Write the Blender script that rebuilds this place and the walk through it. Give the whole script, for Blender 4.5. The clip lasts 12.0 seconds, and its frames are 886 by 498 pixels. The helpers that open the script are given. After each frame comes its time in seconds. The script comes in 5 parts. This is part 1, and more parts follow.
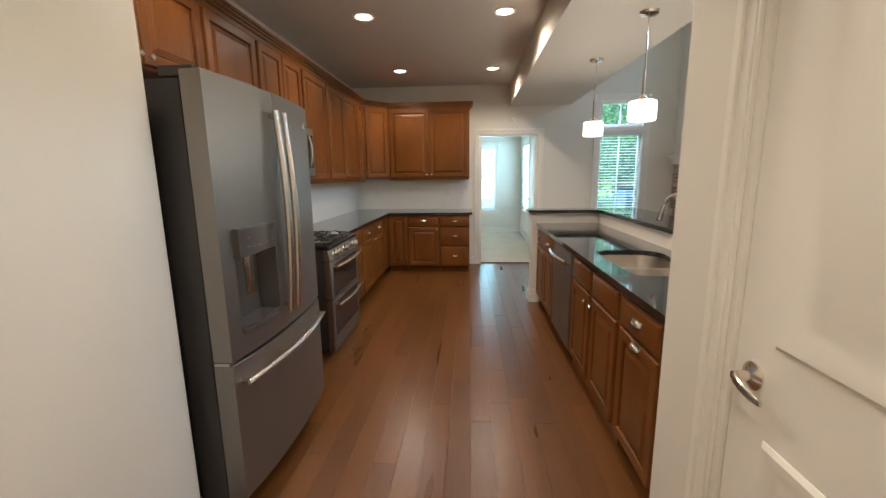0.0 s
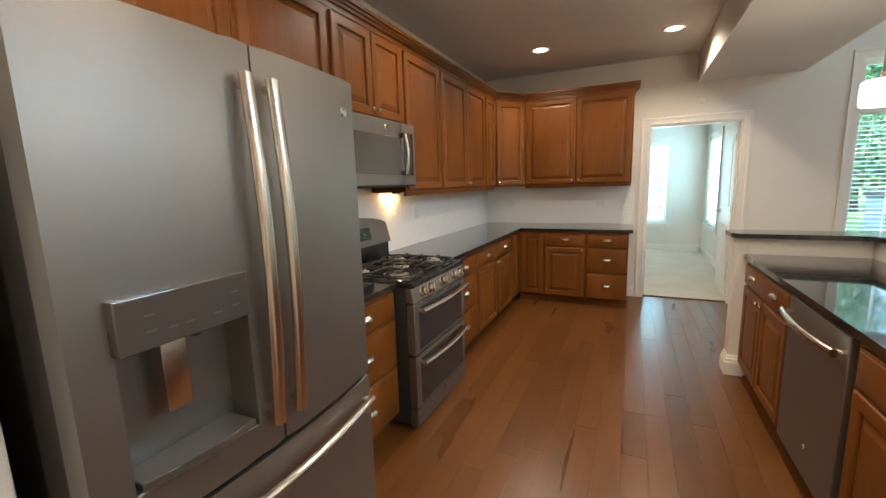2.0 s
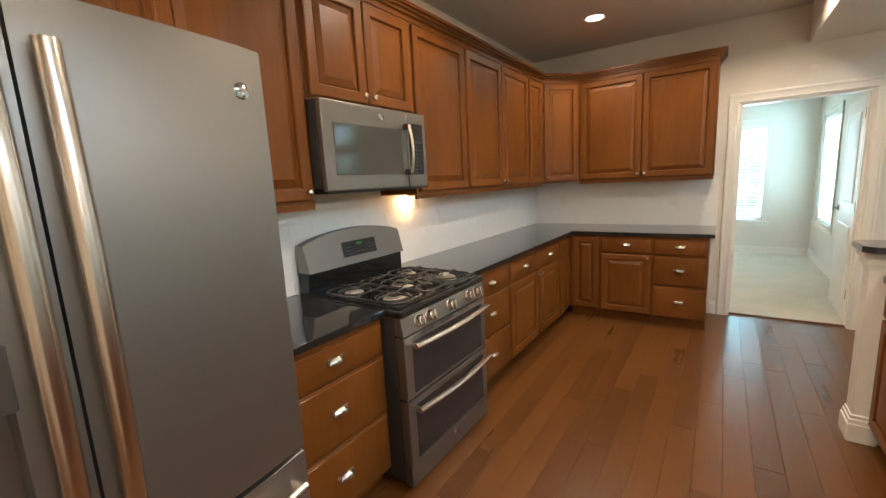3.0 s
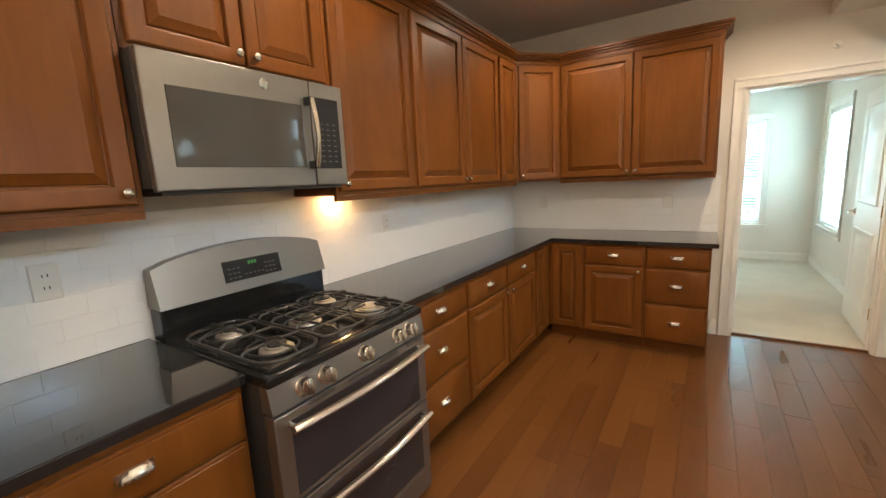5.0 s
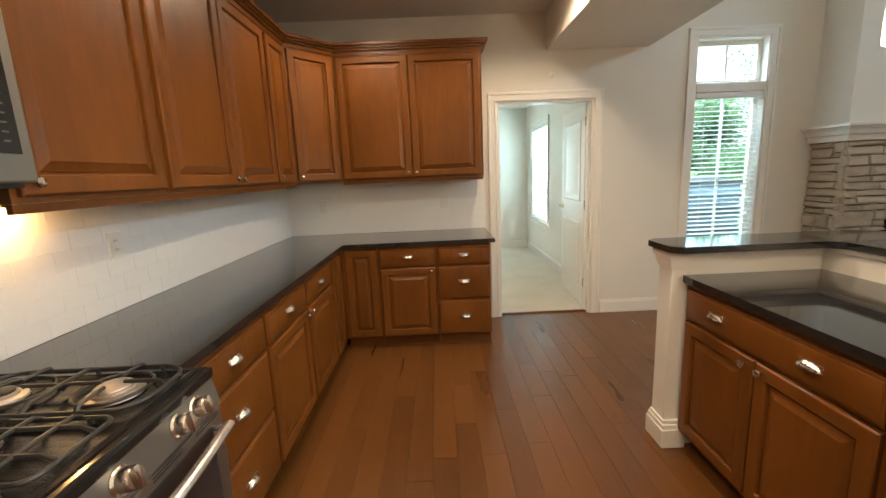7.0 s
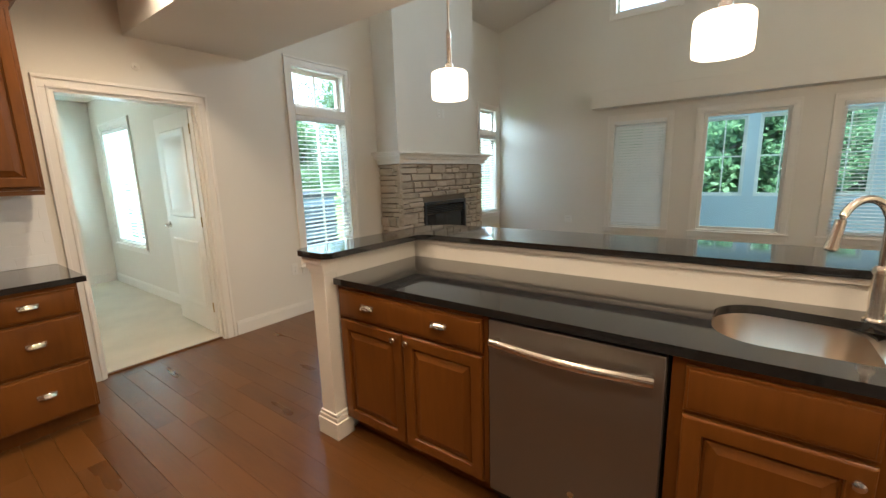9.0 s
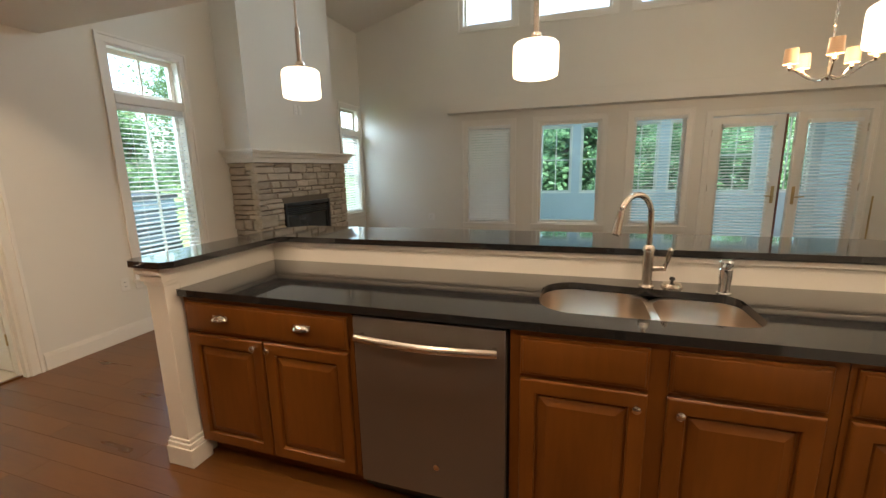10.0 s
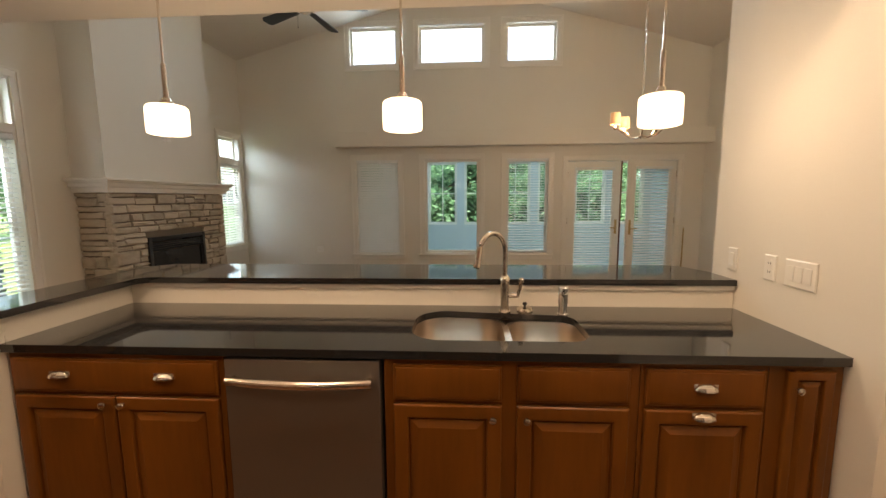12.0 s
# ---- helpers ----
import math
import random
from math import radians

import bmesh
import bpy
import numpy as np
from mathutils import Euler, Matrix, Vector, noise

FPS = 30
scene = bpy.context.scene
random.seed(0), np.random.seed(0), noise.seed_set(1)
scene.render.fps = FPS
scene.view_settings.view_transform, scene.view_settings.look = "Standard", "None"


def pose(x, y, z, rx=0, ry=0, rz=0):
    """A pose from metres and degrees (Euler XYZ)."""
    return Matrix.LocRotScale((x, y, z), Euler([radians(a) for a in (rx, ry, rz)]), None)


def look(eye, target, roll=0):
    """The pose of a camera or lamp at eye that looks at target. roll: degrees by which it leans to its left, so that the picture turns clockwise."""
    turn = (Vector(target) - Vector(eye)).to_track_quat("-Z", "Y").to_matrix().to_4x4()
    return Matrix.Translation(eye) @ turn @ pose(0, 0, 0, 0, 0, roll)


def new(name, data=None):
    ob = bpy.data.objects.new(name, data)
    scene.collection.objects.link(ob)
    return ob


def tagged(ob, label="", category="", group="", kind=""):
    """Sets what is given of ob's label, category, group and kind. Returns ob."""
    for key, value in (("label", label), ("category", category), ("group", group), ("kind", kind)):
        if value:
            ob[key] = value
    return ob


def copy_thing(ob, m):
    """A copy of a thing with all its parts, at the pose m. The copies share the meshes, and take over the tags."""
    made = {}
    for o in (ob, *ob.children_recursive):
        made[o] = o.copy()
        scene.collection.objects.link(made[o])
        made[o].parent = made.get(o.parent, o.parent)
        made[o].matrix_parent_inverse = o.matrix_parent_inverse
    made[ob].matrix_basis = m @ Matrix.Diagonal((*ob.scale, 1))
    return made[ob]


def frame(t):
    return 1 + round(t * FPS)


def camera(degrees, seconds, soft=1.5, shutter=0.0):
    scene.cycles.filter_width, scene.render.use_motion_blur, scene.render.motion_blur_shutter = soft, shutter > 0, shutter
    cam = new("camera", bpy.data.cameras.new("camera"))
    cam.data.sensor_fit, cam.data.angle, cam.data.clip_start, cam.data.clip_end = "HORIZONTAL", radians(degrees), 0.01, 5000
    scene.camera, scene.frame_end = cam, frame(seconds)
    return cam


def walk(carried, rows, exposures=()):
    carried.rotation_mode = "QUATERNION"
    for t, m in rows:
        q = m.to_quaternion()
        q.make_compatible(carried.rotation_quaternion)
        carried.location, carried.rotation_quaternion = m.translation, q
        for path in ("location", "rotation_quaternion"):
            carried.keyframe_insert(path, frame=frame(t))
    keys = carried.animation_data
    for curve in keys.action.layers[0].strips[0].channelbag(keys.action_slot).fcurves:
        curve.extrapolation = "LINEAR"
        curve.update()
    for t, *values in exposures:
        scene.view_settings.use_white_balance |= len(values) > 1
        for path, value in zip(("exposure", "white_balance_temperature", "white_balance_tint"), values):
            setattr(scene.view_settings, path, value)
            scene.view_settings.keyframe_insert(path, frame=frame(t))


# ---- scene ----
cam = camera(95.0, 12.0)
PATH = [
    (0, (0.824, 0.653, 1.458), (0.691, 2.616, 1.1), -0.7),
    (0.5, (0.882, 0.856, 1.429), (0.609, 2.806, 1.077), -1.1),
    (1, (0.85, 1.161, 1.449), (0.418, 3.084, 1.109), -1.1),
    (1.5, (0.833, 1.467, 1.45), (0.204, 3.337, 1.124), -1.3),
    (2, (0.827, 1.774, 1.467), (-0.008, 3.564, 1.152), -1.7),
    (2.5, (0.874, 2.106, 1.482), (-0.126, 3.81, 1.167), -2.1),
    (2.7, (0.888, 2.23, 1.49), (-0.168, 3.898, 1.169), -2.5),
    (4.3, (0.826, 2.94, 1.468), (-0.384, 4.498, 1.139), -2.9),
    (4.5, (0.828, 3.001, 1.468), (-0.365, 4.571, 1.137), -2.9),
    (5, (0.762, 3.099, 1.464), (-0.318, 4.749, 1.131), -2.7),
    (5.5, (0.645, 3.158, 1.478), (-0.266, 4.906, 1.143), -2.7),
    (6, (0.55, 3.192, 1.475), (-0.128, 5.042, 1.131), -2.8),
    (6.5, (0.472, 3.258, 1.451), (0.111, 5.193, 1.097), -2.7),
    (6.7, (0.436, 3.308, 1.444), (0.219, 5.264, 1.088), -2.7),
    (8.3, (0.314, 3.546, 1.452), (1.441, 5.157, 1.087), -1.4),
    (8.5, (0.269, 3.578, 1.435), (1.556, 5.066, 1.076), -1.7),
    (9, (0.246, 3.532, 1.441), (1.822, 4.709, 1.077), -1.7),
    (9.5, (0.224, 3.492, 1.443), (1.98, 4.374, 1.07), -1.7),
    (10, (0.201, 3.458, 1.444), (2.064, 4.076, 1.062), -1.3),
    (10.5, (0.177, 3.424, 1.452), (2.094, 3.84, 1.062), -1.1),
    (11, (0.165, 3.386, 1.454), (2.11, 3.661, 1.078), -1.0),
    (11.5, (0.123, 3.358, 1.463), (2.088, 3.532, 1.134), -0.7),
    (12, (0.084, 3.339, 1.496), (2.065, 3.462, 1.248), -0.4),
]
walk(cam, [(t, look(eye, target, roll)) for t, eye, target, roll in PATH], exposures=[(0, 1.6, 5750, 10), (2.5, 1.87, 6100, 11), (5, 1.88, 6600, 13), (6.5, 1.85, 6700, 12), (8.5, 1.84, 6500, 12), (9.5, 1.68, 6800, 14), (12, 1.42, 8000, 21)])

# ---- world, sun, large lights ----
world = bpy.data.worlds.new("world")
scene.world = world
world.use_nodes = True
wn = world.node_tree.nodes
sky = wn.new("ShaderNodeTexSky")
sky.sky_type, sky.sun_disc = "NISHITA", False
sky.dust_density, sky.air_density = 4.0, 1.0
sky.sun_elevation, sky.sun_rotation = radians(50), radians(215)
wn["Background"].inputs["Strength"].default_value = 0.42
world.node_tree.links.new(sky.outputs[0], wn["Background"].inputs[0])
sun = new("sun", bpy.data.lights.new("sun", "SUN"))
sun.data.energy, sun.data.angle, sun.data.color = 5.0, radians(0.5), (1, 0.95, 0.86)
sun.matrix_basis = look((-12, -17, 25), (0, 0, 0))

WARM = (1.0, 0.82, 0.60)
DAY = (0.62, 0.85, 1.0)


def lamp(kind, name, at, target, watts, colour, size=0.1, sizey=None, spread=None):
    d = bpy.data.lights.new(name, kind)
    d.energy, d.color = watts, colour
    if kind == "AREA":
        d.size = size
        if sizey:
            d.shape, d.size_y = "RECTANGLE", sizey
        if spread:
            d.spread = radians(spread)
    elif kind == "SPOT":
        d.spot_size, d.spot_blend, d.shadow_soft_size = radians(spread), 0.6, size
    else:
        d.shadow_soft_size = size
    ob = new(name, d)
    ob.matrix_basis = look(at, target)
    return ob


# ---- sizes of the place ----
LEFT, NORTH, EAST, SOUTH = -1.03, 7.28, 7.10, -0.53
CEIL, BEAM_Z, EAVE, RIDGE_Y, RIDGE_Z = 2.82, 2.50, 3.84, 3.38, 4.90
BEAM_L, BEAM_R = 1.44, 2.37
TOP, BAR = 0.914, 1.067
CANS = [(x, y) for y in (2.55, 4.43, 6.31) for x in (-0.10, 1.12)]
PENDANTS = [(2.0, 4.77), (2.0, 3.64), (2.0, 2.49)]
CHANDELIER = (4.6, 1.52, 2.10)

for x, y in CANS:
    lamp("SPOT", "can_lamp", (x, y, CEIL - 0.02), (x, y, 0), 21, WARM, 0.06, spread=152)
# out of view, added to brighten the walls of the hall
lamp("SPOT", "added_hall_lamp", (0.5, 0.3, CEIL - 0.02), (0.5, 0.3, 0), 38, WARM, 0.06, spread=140)
for x, y in PENDANTS:
    lamp("POINT", "pendant_lamp", (x, y, 1.87), (x, y, 0), 3.0, WARM, 0.05)
for i in range(5):
    a = i * 2 * math.pi / 5 + 0.3
    lamp("POINT", "chandelier_lamp", (4.6 + 0.27 * math.cos(a), 1.52 + 0.27 * math.sin(a), 2.34), (0, 0, 0), 2.6, WARM, 0.03)
lamp("POINT", "under_cabinet_lamp", (-0.95, 4.70, 1.375), (-0.95, 4.7, 0.9), 0.75, (1, 0.56, 0.20), 0.012)
# skylight in the high windows and in those of the bedroom
for y, w in ((4.92, 0.83), (3.62, 1.10), (2.32, 0.85)):
    lamp("AREA", "high_window_sky", (EAST + 0.2, y, 4.03), (EAST - 8, y, 1.3), 9, DAY, w, 0.64, 120)
lamp("AREA", "bedroom_sky", (1.23, 11.25, 1.4), (1.23, 9, 1.2), 19, (0.58, 0.89, 1.0), 0.6, 1.6)
lamp("AREA", "bedroom_side_sky", (2.29, 10.12, 1.4), (0, 10.1, 1.2), 28, (0.58, 0.89, 1.0), 1.0, 1.5)
# unseen lamps added outside, above the north windows, to strengthen their daylight
lamp("AREA", "north_window_fill", (3.0, 8.4, 3.55), (3.5, 6.2, 0.6), 95, DAY, 1.6, 1.2)
lamp("AREA", "north_window_fill", (5.9, 8.4, 3.3), (7.0, 6.3, 1.3), 105, DAY, 2.0, 1.6)
# fill lamp added below the porch ceiling to brighten the porch
lamp("AREA", "porch_fill", (8.6, 2.5, 2.55), (8.6, 2.5, 0), 17, DAY, 2.0, 5.0)


# ---- materials ----
def material(name, base, rough=0.5, metal=0.0, vary=0.12, scale=(3, 3, 3), fine=(60, 60, 60), bump=0.05, coat=0.0, rand=0.0, dark=None, emit=None, strength=0.0, rough_vary=0.1, island=False):
    """Principled surface: two scales of noise in the colour, gloss and relief, and a shift from piece to piece."""
    m = bpy.data.materials.new(name)
    m.use_nodes = True
    n, l = m.node_tree.nodes, m.node_tree.links
    b = n["Principled BSDF"]
    geo = n.new("ShaderNodeNewGeometry")
    info = n.new("ShaderNodeObjectInfo")
    off = n.new("ShaderNodeVectorMath")
    off.operation = "MULTIPLY_ADD"
    source = geo.outputs["Random Per Island"] if island else info.outputs["Random"]
    l.new(source, off.inputs[0])
    off.inputs[1].default_value = (37.0, 19.0, 53.0) if rand else (0, 0, 0)
    l.new(geo.outputs["Position"], off.inputs[2])

    def noise_at(sc, detail):
        mp = n.new("ShaderNodeMapping")
        mp.inputs["Scale"].default_value = sc
        t = n.new("ShaderNodeTexNoise")
        t.inputs["Detail"].default_value = detail
        t.inputs["Scale"].default_value = 1.0
        l.new(off.outputs[0], mp.inputs[0])
        l.new(mp.outputs[0], t.inputs[0])
        return t.outputs[0]

    big, small = noise_at(scale, 4), noise_at(fine, 3)
    mixn = n.new("ShaderNodeMath")
    mixn.operation = "MULTIPLY_ADD"
    l.new(small, mixn.inputs[0])
    mixn.inputs[1].default_value = 0.4
    l.new(big, mixn.inputs[2])
    if rand:
        r = n.new("ShaderNodeMath")
        r.operation = "MULTIPLY_ADD"
        l.new(source, r.inputs[0])
        r.inputs[1].default_value = rand
        l.new(mixn.outputs[0], r.inputs[2])
        value = r.outputs[0]
    else:
        value = mixn.outputs[0]
    ramp = n.new("ShaderNodeValToRGB")
    lo = dark or tuple(c * (1 - vary) for c in base)
    hi = tuple(min(1, c * (1 + vary)) for c in base)
    ramp.color_ramp.elements[0].position, ramp.color_ramp.elements[0].color = 0.40, (*lo, 1)
    ramp.color_ramp.elements[1].position, ramp.color_ramp.elements[1].color = 1.0 + 0.6 * rand, (*hi, 1)
    l.new(value, ramp.inputs[0])
    l.new(ramp.outputs[0], b.inputs["Base Color"])
    rr = n.new("ShaderNodeMapRange")
    rr.inputs["To Min"].default_value, rr.inputs["To Max"].default_value = max(0.02, rough * (1 - rough_vary)), min(1, rough * (1 + rough_vary))
    l.new(big, rr.inputs[0])
    l.new(rr.outputs[0], b.inputs["Roughness"])
    b.inputs["Metallic"].default_value = metal
    b.inputs["Coat Weight"].default_value = coat
    b.inputs["Coat Roughness"].default_value = 0.15 if rough > 0.1 else 0.04
    if bump:
        bp = n.new("ShaderNodeBump")
        bp.inputs["Strength"].default_value, bp.inputs["Distance"].default_value = bump, 0.004
        l.new(mixn.outputs[0], bp.inputs["Height"])
        l.new(bp.outputs[0], b.inputs["Normal"])
    if emit:
        b.inputs["Emission Color"].default_value = (*emit, 1)
        b.inputs["Emission Strength"].default_value = strength
    return m


def glass_material(name, tint=(0.80, 0.96, 1.0)):
    m = bpy.data.materials.new(name)
    m.use_nodes = True
    n, l = m.node_tree.nodes, m.node_tree.links
    n.remove(n["Principled BSDF"])
    clear, gloss, mix, fres = (n.new("ShaderNode" + k) for k in ("BsdfTransparent", "BsdfGlossy", "MixShader", "Fresnel"))
    clear.inputs[0].default_value = (*tint, 1)
    gloss.inputs["Roughness"].default_value = 0.02
    fres.inputs[0].default_value = 1.45
    l.new(fres.outputs[0], mix.inputs[0])
    l.new(clear.outputs[0], mix.inputs[1])
    l.new(gloss.outputs[0], mix.inputs[2])
    l.new(mix.outputs[0], n["Material Output"].inputs[0])
    return m


WALL = material("wall_paint", (0.74, 0.70, 0.625), 0.75, vary=0.03, scale=(1, 1, 1), fine=(250, 250, 250), bump=0.06)
CEILING = material("ceiling_paint", (0.70, 0.65, 0.58), 0.85, vary=0.03, scale=(1, 1, 1), fine=(200, 200, 200), bump=0.06)
TRIM = material("white_trim_paint", (0.80, 0.76, 0.69), 0.38, vary=0.025, scale=(2, 2, 2), fine=(90, 90, 90), bump=0.03)
FLOORWOOD = material("hand_scraped_hickory", (0.112, 0.042, 0.0100), 0.29, vary=0.25, scale=(4, 0.9, 4), fine=(75, 6, 75), bump=0.055, rand=0.40, dark=(0.066, 0.0236, 0.0058), rough_vary=0.15)
FLOORREST = material("hand_scraped_hickory_rest", (0.112, 0.042, 0.0100), 0.29, vary=0.25, scale=(4, 0.9, 4), fine=(75, 6, 75), bump=0.055, rand=0.40, dark=(0.066, 0.0236, 0.0058), rough_vary=0.15, island=True)
GAP = material("dark_joint", (0.045, 0.019, 0.008), 0.8, bump=0)
CABINET = material("stained_maple", (0.160, 0.0535, 0.0083), 0.36, vary=0.18, scale=(4, 4, 1.2), fine=(45, 45, 6), bump=0.05, coat=0.05, rand=0.15, dark=(0.098, 0.0315, 0.0049))
CABINET.node_tree.nodes["Principled BSDF"].inputs["Specular IOR Level"].default_value = 0.32
GRANITE = material("black_granite", (0.019, 0.0185, 0.0185), 0.06, vary=0.3, scale=(220, 220, 220), fine=(400, 400, 400), bump=0.0, dark=(0.011, 0.011, 0.0115), coat=0.5)
TILE = material("white_glazed_tile", (0.84, 0.83, 0.80), 0.16, vary=0.015, scale=(3, 3, 3), fine=(12, 12, 12), bump=0.008, rand=0.03)
GROUT = material("white_grout", (0.80, 0.79, 0.76), 0.9, vary=0.06, fine=(200, 200, 200))
SLATE = material("slate_steel", (0.260, 0.243, 0.225), 0.40, metal=0.88, vary=0.04, scale=(2, 2, 2), fine=(300, 300, 300), bump=0.01)
SLATE_SIDE = material("dark_appliance_side", (0.035, 0.033, 0.032), 0.5, vary=0.1, fine=(300, 300, 300), bump=0.05)
STEEL = material("brushed_steel", (0.66, 0.60, 0.53), 0.24, metal=1.0, vary=0.05, scale=(4, 4, 4), fine=(300, 300, 20), bump=0.01)
SINKSTEEL = material("brushed_sink_steel", (0.58, 0.51, 0.44), 0.30, metal=1.0, vary=0.06, scale=(4, 4, 4), fine=(20, 300, 300), bump=0.01)
NICKEL = material("satin_nickel", (0.72, 0.66, 0.58), 0.22, metal=1.0, vary=0.05, bump=0.0)
CHROME = material("polished_chrome", (0.8, 0.8, 0.8), 0.06, metal=1.0, vary=0.03, bump=0.0)
BRASS = material("aged_brass_hinge", (0.50, 0.36, 0.18), 0.35, metal=1.0, vary=0.1, bump=0.0)
PANELGLASS = material("dark_bronze_glass", (0.14, 0.13, 0.12), 0.14, metal=0.5, vary=0.05, bump=0.0)
MWGLASS = material("grey_microwave_glass", (0.065, 0.062, 0.056), 0.08, vary=0.03, bump=0.0, coat=0.5)
BLACKGLASS = material("black_glass", (0.022, 0.022, 0.024), 0.05, vary=0.1, bump=0.0)
OVENGLASS = material("smoked_oven_glass", (0.028, 0.026, 0.028), 0.12, vary=0.1, bump=0.0)
ENAMEL = material("black_enamel", (0.012, 0.012, 0.012), 0.16, vary=0.2, fine=(80, 80, 80), bump=0.02)
IRON = material("cast_iron", (0.020, 0.019, 0.018), 0.38, vary=0.2, fine=(300, 300, 300), bump=0.15)
BURNER = material("aluminium_burner", (0.55, 0.50, 0.45), 0.4, metal=0.9, vary=0.12, bump=0.03)
PLASTIC = material("white_plastic", (0.78, 0.75, 0.69), 0.35, vary=0.02, bump=0.0)
GREYPLASTIC = material("grey_print", (0.08, 0.08, 0.078), 0.5, vary=0.05, bump=0.0)
DARKPLASTIC = material("dark_rubber", (0.02, 0.02, 0.02), 0.6, vary=0.1, bump=0.0)
BLIND = material("white_blind", (0.80, 0.80, 0.78), 0.45, vary=0.03, fine=(20, 20, 200), bump=0.02)
STONE = material("ledge_stone", (0.46, 0.385, 0.298), 0.85, vary=0.18, scale=(7, 7, 10), fine=(60, 60, 80), bump=0.55, rand=0.45, dark=(0.29, 0.235, 0.175))
MORTAR = material("stone_mortar", (0.17, 0.135, 0.10), 0.95, vary=0.2, fine=(120, 120, 120), bump=0.5)
SOOT = material("matte_black_metal", (0.015, 0.015, 0.015), 0.45, vary=0.15, fine=(200, 200, 200), bump=0.03)
CARPET = material("cream_carpet", (0.62, 0.55, 0.45), 0.95, vary=0.10, scale=(2.5, 2.5, 2.5), fine=(220, 220, 220), bump=0.8)
SHADE = material("lit_white_glass_shade", (0.85, 0.80, 0.72), 0.3, vary=0.02, bump=0.0, emit=(1.0, 0.86, 0.66), strength=0.95)
CANLIGHT = material("lit_lamp_face", (0.9, 0.85, 0.7), 0.4, vary=0.02, bump=0.0, emit=(1.0, 0.84, 0.58), strength=3.0)
FABRIC = material("lit_amber_shade", (0.70, 0.46, 0.27), 0.8, vary=0.05, fine=(400, 400, 400), emit=(1.0, 0.50, 0.22), strength=0.12)
GREENLED = material("green_digits", (0.02, 0.1, 0.02), 0.4, bump=0.0, emit=(0.15, 1.0, 0.2), strength=0.05)
GRASS = material("lawn", (0.13, 0.22, 0.055), 0.9, vary=0.35, scale=(0.6, 0.6, 0.6), fine=(30, 30, 30), bump=0.8)
LEAF = material("leaf", (0.12, 0.22, 0.11), 0.55, vary=0.4, scale=(1.2, 1.2, 1.2), fine=(12, 12, 12), bump=0.0, dark=(0.085, 0.165, 0.085))
ln, ll = LEAF.node_tree.nodes, LEAF.node_tree.links
thin, both = ln.new("ShaderNodeBsdfTranslucent"), ln.new("ShaderNodeMixShader")
both.inputs[0].default_value = 0.6
ll.new(ln["Principled BSDF"].inputs["Base Color"].links[0].from_socket, thin.inputs[0])
ll.new(ln["Principled BSDF"].outputs[0], both.inputs[1])
ll.new(thin.outputs[0], both.inputs[2])
ll.new(both.outputs[0], ln["Material Output"].inputs[0])
BARK = material("bark", (0.10, 0.075, 0.055), 0.9, vary=0.35, scale=(12, 12, 3), fine=(60, 60, 20), bump=0.9)
PORCH = material("porch_paint", (0.55, 0.62, 0.63), 0.6, vary=0.04, scale=(1, 1, 1), fine=(40, 40, 40), bump=0.04)
MULCH = material("brick_edging", (0.22, 0.11, 0.08), 0.9, vary=0.3, fine=(50, 50, 50), bump=0.5)
REDWOOD = material("red_brown_door_edge", (0.16, 0.045, 0.02), 0.4, vary=0.2, scale=(6, 6, 1), fine=(60, 60, 5))
ACGREY = material("grey_blue_metal", (0.17, 0.21, 0.25), 0.5, vary=0.1, metal=0.2, fine=(40, 40, 40))
GLASS = glass_material("window_glass")


# ---- mesh helpers ----
def box(bm, x0, x1, y0, y1, z0, z1, bevel=0.0):
    v = [bm.verts.new(p) for p in ((x0, y0, z0), (x1, y0, z0), (x1, y1, z0), (x0, y1, z0), (x0, y0, z1), (x1, y0, z1), (x1, y1, z1), (x0, y1, z1))]
    faces = [bm.faces.new([v[i] for i in f]) for f in ((3, 2, 1, 0), (4, 5, 6, 7), (0, 1, 5, 4), (1, 2, 6, 5), (2, 3, 7, 6), (3, 0, 4, 7))]
    if bevel:
        edges = list({e for f in faces for e in f.edges})
        bmesh.ops.bevel(bm, geom=edges, offset=bevel, segments=2, affect="EDGES", profile=0.5)
    return bm


def boxes(*rows, bevel=0.0):
    bm = bmesh.new()
    for r in rows:
        box(bm, *r, bevel=bevel)
    return bm


def prism(bm, poly, z0, z1, bevel=0.0):
    """A polygon, counter-clockwise from above, drawn up from z0 to z1."""
    lo = [bm.verts.new((x, y, z0)) for x, y in poly]
    hi = [bm.verts.new((x, y, z1)) for x, y in poly]
    faces = [bm.faces.new(lo[::-1]), bm.faces.new(hi)]
    n = len(poly)
    faces += [bm.faces.new((lo[i], lo[(i + 1) % n], hi[(i + 1) % n], hi[i])) for i in range(n)]
    if bevel:
        edges = list({e for f in faces[:2] for e in f.edges})
        bmesh.ops.bevel(bm, geom=edges, offset=bevel, segments=2, affect="EDGES", profile=0.5)
    return bm


def rings(w, h, steps):
    """A panel w by h about the middle of its lower edge, facing +z of its own frame (u, v, n): rings of (inset, depth), closed at the last."""
    bm = bmesh.new()
    loops = []
    for inset, d in steps:
        a, b0, b1 = w / 2 - inset, inset, h - inset
        loops.append([bm.verts.new(p) for p in ((-a, b0, d), (a, b0, d), (a, b1, d), (-a, b1, d))])
    for p, q in zip(loops, loops[1:]):
        for i in range(4):
            bm.faces.new((p[i], p[(i + 1) % 4], q[(i + 1) % 4], q[i]))
    bm.faces.new(loops[-1])
    bm.faces.new(loops[0][::-1])
    return bm


